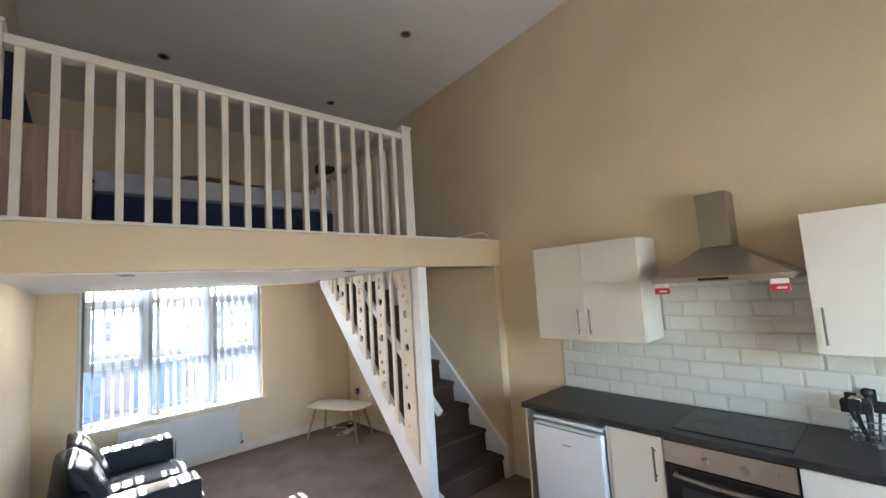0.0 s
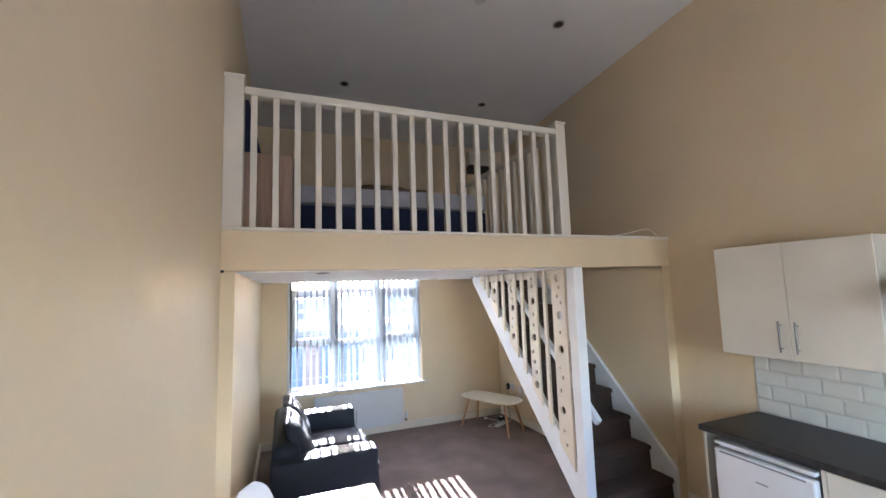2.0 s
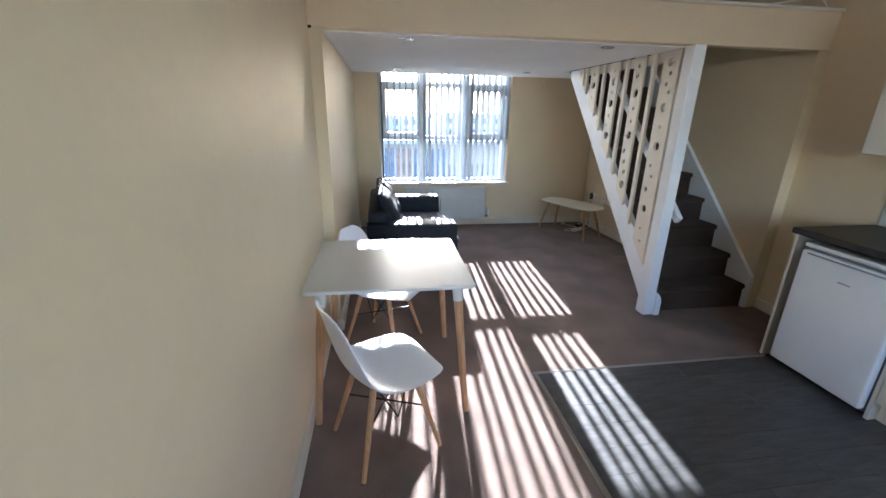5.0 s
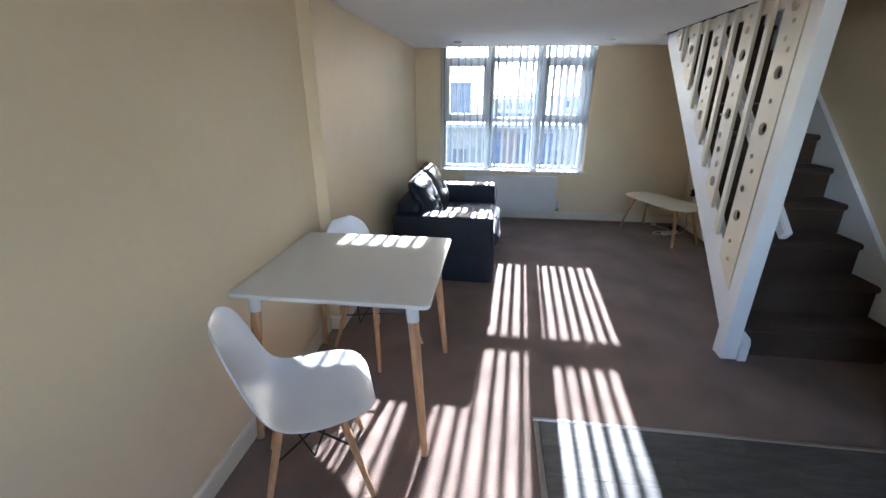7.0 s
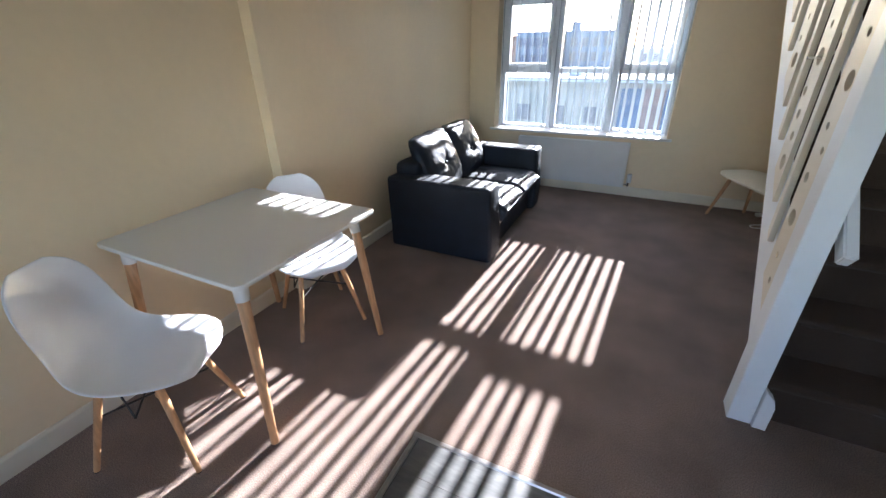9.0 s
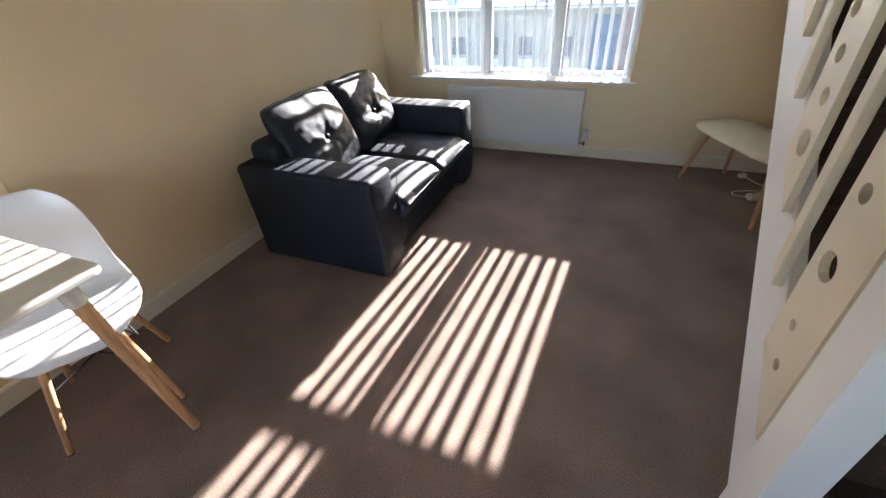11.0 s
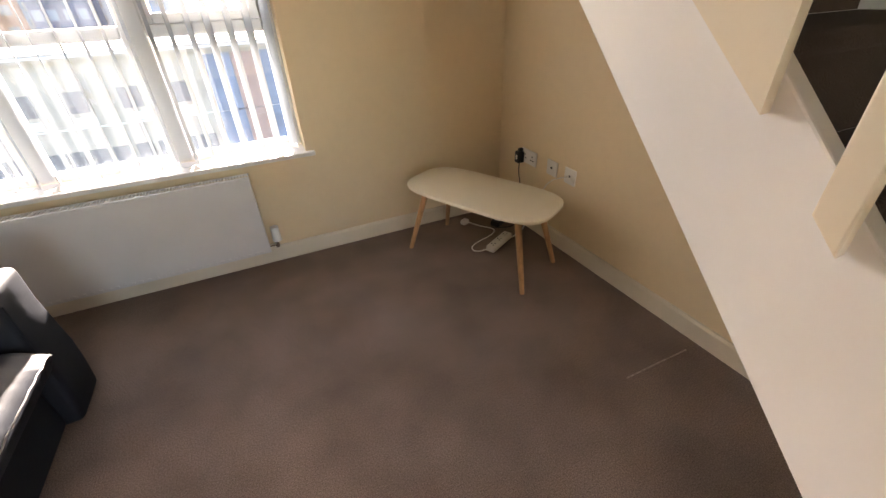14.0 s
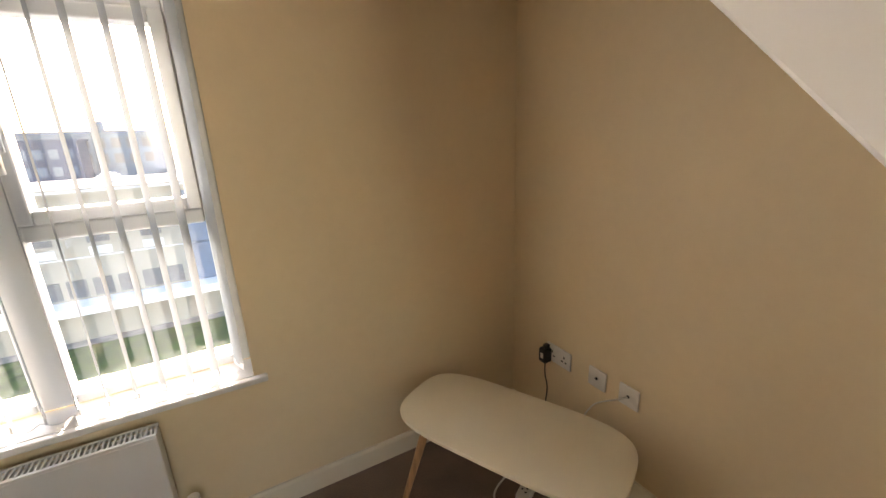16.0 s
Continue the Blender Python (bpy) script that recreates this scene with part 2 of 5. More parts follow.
def window_wall():
    bm = bmesh.new()
    y0, y1 = YW, YW + 0.3
    box(bm, 0.0, WX0, y0, y1, 0, 4.7)
    box(bm, WX1, XR, y0, y1, 0, 4.7)
    box(bm, WX0, WX1, y0, y1, 0, WZ0)
    box(bm, WX0, WX1, y0, y1, WT, 4.7)
    return bm


structure("wall_window", window_wall(), CREAM, "cream painted outer wall with a wide window opening", "wall")
bm = bmesh.new()
prism(bm, [(YB, ceil_z(YB)), (YW, ceil_z(YW)), (YW, ceil_z(YW) + 0.2), (YB, ceil_z(YB) + 0.2)], "x", 0.0, XR)
structure("ceiling", bm, CEIL, "white painted sloping ceiling over loft and kitchen", "ceiling")

# loft deck with the stair opening, its plaster soffit and the front beam
SX0, SX1, SY1 = 2.5, 3.5, 2.09
bm = bmesh.new()
box(bm, 0.0, SX0, 0.1, YW, 2.03, LOFT - 0.012)
box(bm, SX0, XR, SY1, YW, 2.03, LOFT - 0.012)
structure("loft_floor", bm, CARPET, "carpeted loft floor above the living area", "floor")
bm = bmesh.new()
box(bm, 0.0, SX0, 0.1, YW, ZC, 2.03)
box(bm, SX0, XR, SY1, YW, ZC, 2.03)
structure("ceiling_lower", bm, CEIL, "white plaster ceiling below the loft", "ceiling")
structure("beam", B(0.0, XR, 0.0, 0.1, 2.003, 2.242, bevel=0.004), CREAM, "cream boxed beam along the loft edge", "beam")
structure("beam_trim", B(0.0, XR, -0.018, 0.1, 2.242, 2.262, bevel=0.005), IVORYWOOD, "white painted capping strip on the beam", "trim")


# skirting boards with a bevelled top
def skirting(name, a, b, into, h=0.095, d=0.016):
    a, b, into = Vector((*a, 0)), Vector((*b, 0)), Vector((*into, 0))
    bm = bmesh.new()
    prof = [(0, 0), (d, 0), (d, h - 0.012), (d - 0.006, h), (0, h)]
    va = [bm.verts.new(a + into * p[0] + Vector((0, 0, p[1]))) for p in prof]
    vb = [bm.verts.new(b + into * p[0] + Vector((0, 0, p[1]))) for p in prof]
    bm.faces.new(va)
    bm.faces.new(vb[::-1])
    for i in range(5):
        bm.faces.new((va[i], vb[i], vb[(i + 1) % 5], va[(i + 1) % 5]))
    bmesh.ops.recalc_face_normals(bm, faces=bm.faces[:])
    return structure(name, bm, SKIRT, "ivory painted skirting board", "skirting board")


skirting("baseboard", (XL2, 0.0), (XL2, YW), (1, 0))
skirting("baseboard", (XL2 + 0.016, YW), (xr2(YW) - 0.016, YW), (0, -1))
skirting("baseboard", (xr2(YW), YW), (xr2(0.95), 0.95), (-1, 0))
skirting("baseboard", (0.0, YB), (0.0, 0.0), (1, 0))
skirting("baseboard", (XR, -0.60), (XR, 0.0), (-1, 0))
skirting("baseboard", (0.0, 0.004), (XL2, 0.004), (0, -1))

# vinyl kitchen floor: bed, edge trims (planks follow at the end)
VX, VY = 1.32, -0.675
structure("kitchen_floor_bed", B(VX, XR, YB, VY, 0.0, 0.003), GROUT, "dark bedding under the vinyl planks", "floor")
bm = bmesh.new()
prism(bm, [(VY - 0.014, 0.0), (VY + 0.014, 0.0), (VY + 0.007, 0.009), (VY - 0.007, 0.009)], "x", VX - 0.014, 2.96)
structure("trim_threshold", bm, ALU, "aluminium threshold strip between carpet and vinyl", "trim")
bm = bmesh.new()
prism(bm, [(VX - 0.014, 0.0), (VX + 0.014, 0.0), (VX + 0.007, 0.009), (VX - 0.007, 0.009)], "y", YB, VY - 0.014)
structure("trim_threshold", bm, ALU, "aluminium threshold strip between carpet and vinyl", "trim")

# ---- window ----
FY0, FY1 = YW + 0.14, YW + 0.21
win = thing("window_1", ((WX0 + WX1) / 2, YW + 0.17, WZ0), "white plastic three-bay window with upper openers", "window")
win["kind"] = "structure"
CW = (WX1 - WX0)
MX = [WX0, WX0 + CW * 0.335, WX0 + CW * 0.665, WX1]
TZ, HZ = 1.20, 1.875
Z0 = WZ0 + 0.025


def bar(x0, x1, z0, z1, name="window_frame", y0=FY0, y1=FY1):
    return part(name, B(x0, x1, y0, y1, z0, z1, bevel=0.008), UPVC, win)


F = 0.058
bar(WX0 + F, WX1 - F, WT - 0.04, WT - 0.002)
bar(WX0, WX0 + F, Z0, WT)
bar(WX1 - F, WX1, Z0, WT)
for k in range(3):
    a = MX[k] + (F if k == 0 else 0.050)
    b = MX[k + 1] - (F if k == 2 else 0.050)
    bar(a, b, Z0, Z0 + 0.034, "bottom_rail")
    bar(a, b, TZ - 0.026, TZ + 0.026, "transom")
    bar(a, b, HZ - 0.03, HZ + 0.03, "head_rail")
    part("pane", B(a, b, YW + 0.172, YW + 0.178, Z0 + 0.034, TZ - 0.026), GLASS, win)
    part("pane", B(a, b, YW + 0.172, YW + 0.178, TZ + 0.026, HZ - 0.03), GLASS, win)
    part("pane", B(a, b, YW + 0.172, YW + 0.178, HZ + 0.03, WT - 0.04), GLASS, win)
    if k != 1:
        s = 0.042
        z0, z1 = TZ + 0.026, HZ - 0.03
        sash = bmesh.new()
        box(sash, a, a + s, FY0 - 0.012, FY1 - 0.01, z0, z1, bevel=0.006)
        box(sash, b - s, b, FY0 - 0.012, FY1 - 0.01, z0, z1, bevel=0.006)
        box(sash, a + s, b - s, FY0 - 0.012, FY1 - 0.01, z0, z0 + s, bevel=0.006)
        box(sash, a + s, b - s, FY0 - 0.012, FY1 - 0.01, z1 - s, z1, bevel=0.006)
        sash_ob = part("opener", sash, UPVC, win)
        hx = a + s / 2 if k == 2 else b - s / 2
        hb = B(hx - 0.013, hx + 0.013, FY0 - 0.022, FY0 - 0.012, 1.44, 1.52, bevel=0.003)
        box(hb, hx - 0.009, hx + 0.009, FY0 - 0.05, FY0 - 0.022, 1.47, 1.49, bevel=0.003)
        box(hb, hx - 0.01, hx + 0.01, FY0 - 0.056, FY0 - 0.042, 1.38, 1.49, bevel=0.004)
        part("window_handle", hb, UPVC, sash_ob, "white lever handle")
        lockb = tube(bmesh.new(), (hx, FY0 - 0.022, 1.507), (hx, FY0 - 0.028, 1.507), 0.007, seg=12)
        box(lockb, hx - 0.006, hx + 0.006, FY0 - 0.0235, FY0 - 0.0215, 1.451, 1.459)
        part("lock_button", lockb, TEALPL, sash_ob, "teal lock button")
for k in (1, 2):
    bar(MX[k] - 0.050, MX[k] + 0.050, Z0, WT, "mullion")
for ob in win.children:
    if ob.name.startswith("pane"):
        ob.visible_shadow = False
sb = B(WX0 - 0.045, WX1 + 0.045, YW - 0.03, YW - 0.001, WZ0, WZ0 + 0.024, bevel=0.006)
box(sb, WX0, WX1, YW - 0.001, FY0, WZ0, WZ0 + 0.024)
tagged(part("sill_board", sb, SILLW), "white painted window board with a rounded nose", "window sill", "", "structure")

# unseen outer ledge, added to bounce sunlight up to the lower ceiling
tagged(part("outer_bounce_sill", prism(bmesh.new(), [(FY1, WZ0 - 0.03), (FY1 + 0.2, WZ0 - 0.05), (FY1 + 0.2, WZ0 - 0.02), (FY1, WZ0 + 0.02)], "x", WX0, WX1), SILLW), "unseen white outer sill added to bounce sun upward", "window sill", "", "structure")

# vertical blind
blind = thing("vertical_blind", ((WX0 + WX1) / 2, YW + 0.07, 2.0), "white vertical fabric blind with slats turned open", "blind")
part("headrail", B(WX0 + 0.01, WX1 - 0.01, YW + 0.055, YW + 0.095, 2.05, 2.08, bevel=0.004), UPVC, blind)


def slat_mesh():
    bm = bmesh.new()
    w, n = 0.089, 6
    zt, zb = 2.05, WZ0 + 0.05
    rows = []
    for z in (zt, (zt + zb) / 2, zb):
        rows.append([bm.verts.new(((-0.5 + i / n) * w, 0.004 * math.cos(math.pi * (-0.5 + i / n)), z)) for i in range(n + 1)])
    for a, b in zip(rows, rows[1:]):
        for i in range(n):
            bm.faces.new((a[i], a[i + 1], b[i + 1], b[i]))
    me = bpy.data.meshes.new("slat")
    bm.to_mesh(me)
    bm.free()
    me.materials.append(SLAT)
    for p in me.polygons:
        p.use_smooth = True
    return me


SM = slat_mesh()
wb = bmesh.new()
box(wb, -0.042, 0.042, -0.003, 0.003, WZ0 + 0.036, WZ0 + 0.062, bevel=0.002)
WM = bpy.data.meshes.new("weight")
wb.to_mesh(WM)
wb.free()
WM.materials.append(UPVC)
rng = random.Random(4)
NS = 22
ys = YW + 0.075
cb = []
for i in range(NS):
    x = WX0 + 0.045 + (CW - 0.09) * i / (NS - 1)
    s = new("slat", SM)
    s.parent = blind
    s.matrix_parent_inverse = blind.matrix_world.inverted()
    ang = 90 + 15.5 + 5.5 * (i / (NS - 1)) ** 1.4 + rng.uniform(-2, 2)
    s.matrix_basis = pose(x, ys, 0, rng.uniform(-0.3, 0.3), rng.uniform(-0.3, 0.3), ang)
    w = new("slat_weight", WM)
    w.parent = s
    cb.append(x)
for x0, x1 in zip(cb, cb[1:]):
    cbm = bmesh.new()
    p = None
    for k in range(7):
        u = k / 6
        q = Vector((x0 + (x1 - x0) * u, ys - 0.04, WZ0 + 0.046 - 0.018 * math.sin(math.pi * u)))
        if p is not None:
            tube(cbm, p, q, 0.0016, seg=5)
        p = q
    part("bead_chain", cbm, UPVC, blind)

# ---- stairs ----
RISE, GO, NY0 = LOFT / 11, 0.205, 0.02
stair = thing("staircase", (3.0, 1.0, 0.0), "steep carpeted staircase with white strings and newel", "staircase")
stair["kind"] = "structure"


def step_mesh(i):
    y, z = NY0 + GO * i, RISE * (i + 1)
    x0, x1 = 2.556, xr2(y + 0.2) - 0.034
    bm = bmesh.new()
    prof = [(y + 0.012, z - RISE), (y + GO + 0.012, z)]
    for k in range(7):
        t = math.pi / 2 + math.pi * k / 6
        prof.append((y + 0.02 + 0.022 * math.cos(t), z - 0.022 + 0.022 * math.sin(t)))
    prism(bm, prof, "x", x0, x1)
    return bm


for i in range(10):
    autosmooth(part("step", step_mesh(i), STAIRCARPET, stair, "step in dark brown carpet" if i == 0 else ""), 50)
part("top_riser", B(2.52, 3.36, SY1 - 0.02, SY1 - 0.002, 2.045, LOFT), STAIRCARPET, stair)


def slope(y):
    return 1.012 * y - 0.058


STW = 0.318
part("outer_string", prism(bmesh.new(), [(0.07, slope(0.07)), (1.96, slope(1.96)), (1.96, ZC), ((ZC - STW + 0.058) / 1.012, ZC), (0.07, slope(0.07) + STW)], "x", 2.538, 2.574, bevel=0.004), GLOSSWHITE, stair, "white painted stair string")
ws = bmesh.new()
prism(ws, [(0.0, 0.0), (0.05, 0.0), (2.08, 2.03), (2.08, 2.36), (0.0, 0.28)], "x", 3.36, 3.395)
wso = part("wall_string", ws, GLOSSWHITE, stair, "white painted string along the wall")
for v in wso.data.vertices:
    v.co.x += xr2(v.co.y) - 3.395
# plaster soffit below the flight
so = bmesh.new()
prism(so, [(0.06, slope(0.06)), (2.02, slope(2.02)), (2.02, 2.02 - 0.034), (0.06, 0.06 - 0.034)], "x", 2.556, 3.38)
part("stair_soffit", so, CEIL, stair)
# newel below the beam, with a short plinth board
part("newel", B(2.475, 2.562, -0.03, 0.068, 0.0, 2.0, bevel=0.004), GLOSSWHITE, stair, "white square newel post")
part("plinth_block", prism(bmesh.new(), [(2.564, 0.0), (2.612, 0.0), (2.612, 0.12), (2.6, 0.16), (2.564, 0.2)], "y", -0.045, 0.0, bevel=0.003), GLOSSWHITE, stair)


def holed_plank(y0, w, zt, holes, x0=2.518, x1=2.5375):
    """A plank with round holes: strips above and below each hole, a ring of quads round it."""
    bm = bmesh.new()
    y1 = y0 + w
    zb0, zb1 = y0 + 0.222, y1 + 0.21
    holes = sorted(holes, key=lambda h: h[1])
    zs = []
    for (yc, zc, r) in holes:
        zs.append((yc, zc, r, max(r * 1.35, r + 0.006)))

    def quad(pts):
        a = [bm.verts.new((x0, p[0], p[1])) for p in pts]
        b = [bm.verts.new((x1, p[0], p[1])) for p in pts]
        bm.faces.new(a)
        bm.faces.new(b[::-1])

    lo = [(y0, zb0), (y1, zb1)]
    prev = lo
    for yc, zc, r, h in zs:
        top = [(y0, zc - h), (y1, zc - h)]
        quad([prev[0], prev[1], top[1], top[0]])
        n = 20
        ring, outer = [], []
        for k in range(n):
            t = 2 * math.pi * k / n
            c, s = math.cos(t), math.sin(t)
            ring.append((yc + r * c, zc + r * s))
            f = min((y1 - yc) / c if c > 1e-6 else ((y0 - yc) / c if c < -1e-6 else 9), h / abs(s) if abs(s) > 1e-6 else 9)
            outer.append((yc + f * c, zc + f * s))
        cor = [(y1, zc + h), (y0, zc + h), (y0, zc - h), (y1, zc - h)]
        for k in range(n):
            k2 = (k + 1) % n
            pts = [ring[k], outer[k], outer[k2], ring[k2]]
            for cpt in cor:
                o1, o2 = Vector(outer[k]), Vector(outer[k2])
                cv = Vector(cpt)
                on1 = abs(o1.x - cv.x) < 1e-5 or abs(o1.y - cv.y) < 1e-5
                on2 = abs(o2.x - cv.x) < 1e-5 or abs(o2.y - cv.y) < 1e-5
                diff = not (abs(o1.x - o2.x) < 1e-5 or abs(o1.y - o2.y) < 1e-5)
                if on1 and on2 and diff and (o1 - cv).length < 0.12 and (o2 - cv).length < 0.12:
                    pts = [ring[k], outer[k], cpt, outer[k2], ring[k2]]
            quad(pts)
            a = [bm.verts.new((x, *ring[i])) for x, i in ((x0, k), (x0, k2), (x1, k2), (x1, k))]
            bm.faces.new(a)
        prev = [(y0, zc + h), (y1, zc + h)]
    quad([prev[0], prev[1], (y1, zt), (y0, zt)])
    for (ya, za) in ((y0, zb0), (y1, zb1)):
        bm.faces.new([bm.verts.new(p) for p in ((x0, ya, za), (x1, ya, za), (x1, ya, zt), (x0, ya, zt))])
    bm.faces.new([bm.verts.new(p) for p in ((x0, y0, zb0), (x1, y0, zb0), (x1, y1, zb1), (x0, y1, zb1))])
    bmesh.ops.remove_doubles(bm, verts=bm.verts[:], dist=1e-5)
    bmesh.ops.recalc_face_normals(bm, faces=bm.faces[:])
    return bm


BIG, SML, MID = 0.034, 0.0145, 0.021
PLANKS = [
    (0.15, 0.18, [(.005, 1.925, BIG), (-.012, 1.845, SML), (.017, 1.77, SML), (-.028, 1.715, SML), (0, 1.607, BIG), (0, 1.465, SML), (.003, 1.322, BIG), (.033, 1.17, SML), (-.005, 1.09, SML), (.04, 0.98, MID), (.024, 0.822, BIG), (0.022, 0.658, SML), (-.004, 0.552, SML)]),
    (0.566, 0.136, [(0, 1.93, SML), (.01, 1.86, MID), (0, 1.72, BIG), (-.01, 1.60, SML), (0, 1.50, SML), (.002, 1.385, BIG), (.038, 1.25, MID), (.014, 1.16, MID), (-.008, 1.07, MID), (-.009, 0.957, BIG)]),
    (0.935, 0.137, [(0, 1.928, SML), (0, 1.834, BIG), (0, 1.74, SML), (0, 1.647, BIG), (0, 1.54, SML), (.02, 1.454, SML), (0, 1.36, BIG)]),
    (1.307, 0.137, [(0, 1.92, SML), (0, 1.82, BIG), (0, 1.71, SML)]),
    (1.61, 0.10, [(0, 1.945, SML)]),
]
part("header_board", B(2.5385, 2.566, 0.09, 1.70, 1.925, ZC), CREAMWOOD, stair)
for y0, w, hs in PLANKS:
    pl = part("holed_plank", holed_plank(y0, w, ZC, [(y0 + w / 2 + dy, z, r) for dy, z, r in hs]), CREAMWOOD, stair, "cream painted plank drilled with round holes")
for y in (0.443, 0.817, 1.192, 1.538):
    yb0, yb1 = y + 0.205, y + 0.245
    part("baluster", prism(bmesh.new(), [(y - 0.02, yb0), (y + 0.02, yb1), (y + 0.02, ZC), (y - 0.02, ZC)], "x", 2.513, 2.5375, bevel=0.003), CREAMWOOD, stair)
# handrail on the stair side
hr = bmesh.new()
a, b = Vector((2.60, -0.06, 0.80)), Vector((2.60, 1.24, 1.98))
d = (b - a).normalized()
up = Vector((0, -d.z, d.y))
vs = []
for p in (a, b):
    vs.append([hr.verts.new(p + Vector((sx * 0.02, 0, 0)) + up * (sz * 0.032)) for sx, sz in ((-1, -1), (1, -1), (1, 1), (-1, 1))])
hr.faces.new(vs[0])
hr.faces.new(vs[1][::-1])
for i in range(4):
    hr.faces.new((vs[0][i], vs[1][i], vs[1][(i + 1) % 4], vs[0][(i + 1) % 4]))
bmesh.ops.recalc_face_normals(hr, faces=hr.faces[:])
bmesh.ops.bevel(hr, geom=hr.edges[:], offset=0.006, segments=2, affect="EDGES")
rail = part("handrail", hr, GLOSSWHITE, stair)
for t in (0.06, 0.55):
    q = a + (b - a) * t
    brm = tube(bmesh.new(), q, q + Vector((-0.05, 0, -0.07)), 0.006)
    tube(brm, q + Vector((-0.05, 0, -0.07)), q + Vector((-0.118, 0, -0.07)), 0.006)
    part("bracket", brm, CHROME, rail, "chrome rail bracket")

# ---- loft balustrades ----
bal = thing("loft_balustrade", (1.2, 0.02, 2.262), "white painted wooden balustrade along the loft edge", "balustrade")


def newel(x0, x1, y0, y1, z0, z1, parent):
    bm = B(x0, x1, y0, y1, z0, z1 - 0.02, bevel=0.003)
    box(bm, x0 - 0.008, x1 + 0.008, y0 - 0.008, y1 + 0.008, z1 - 0.02, z1, bevel=0.004)
    return part("newel", bm, IVORYWOOD, parent)


newel(0.002, 0.108, -0.012, 0.085, 2.262, 3.205, bal)
newel(2.40, 2.49, -0.012, 0.08, 2.262, 3.2, bal)
part("top_rail", B(0.108, 2.40, -0.012, 0.085, 3.085, 3.137, bevel=0.01), IVORYWOOD, bal)
for i in range(18):
    x = 0.165 + 0.1268 * i
    part("baluster", B(x - 0.018, x + 0.018, 0.0, 0.036, 2.262, 3.085, bevel=0.002), IVORYWOOD, bal)
side = thing("stair_balustrade", (2.44, 0.9, 2.25), "white painted balustrade beside the stair opening", "balustrade")
part("top_rail", B(2.41, 2.475, 0.08, 1.95, 3.085, 3.137, bevel=0.01), IVORYWOOD, side)
part("base_rail", B(2.415, 2.47, 0.1, 1.95, 2.24, 2.262, bevel=0.003), IVORYWOOD, side)
newel(2.40, 2.485, 1.95, 2.035, 2.24, 3.2, side)
for i in range(14):
    y = 0.2 + 0.13 * i
    part("baluster", B(2.424, 2.460, y - 0.018, y + 0.018, 2.262, 3.085, bevel=0.002), IVORYWOOD, side)
# ---- assumed, unseen kitchen end window for the fill lamp, behind the walk ----
bw = thing("window_assumed", (1.95, YB - 0.12, 0.95), "assumed plain white window at the kitchen end, out of view", "window")
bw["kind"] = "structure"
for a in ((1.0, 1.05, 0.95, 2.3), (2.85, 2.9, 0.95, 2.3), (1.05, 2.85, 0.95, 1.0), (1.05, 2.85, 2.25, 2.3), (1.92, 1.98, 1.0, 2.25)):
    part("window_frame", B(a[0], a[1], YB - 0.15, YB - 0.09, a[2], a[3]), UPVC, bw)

# ---- living area ----


def grid_blob(bm, nx, ny, f):
    """A closed pillow-like solid from f(u, v, side) with u, v in -1..1."""
    top = [[bm.verts.new(f(-1 + 2 * i / nx, -1 + 2 * j / ny, 1)) for j in range(ny + 1)] for i in range(nx + 1)]
    bot = [[bm.verts.new(f(-1 + 2 * i / nx, -1 + 2 * j / ny, -1)) for j in range(ny + 1)] for i in range(nx + 1)]
    for i in range(nx):
        for j in range(ny):
            bm.faces.new((top[i][j], top[i + 1][j], top[i + 1][j + 1], top[i][j + 1]))
            bm.faces.new((bot[i][j], bot[i][j + 1], bot[i + 1][j + 1], bot[i + 1][j]))
    ring = [(i, 0) for i in range(nx)] + [(nx, j) for j in range(ny)] + [(i, ny) for i in range(nx, 0, -1)] + [(0, j) for j in range(ny, 0, -1)]
    for k in range(len(ring)):
        a, b = ring[k], ring[(k + 1) % len(ring)]
        bm.faces.new((top[a[0]][a[1]], bot[a[0]][a[1]], bot[b[0]][b[1]], top[b[0]][b[1]]))
    bmesh.ops.recalc_face_normals(bm, faces=bm.faces[:])
    return bm


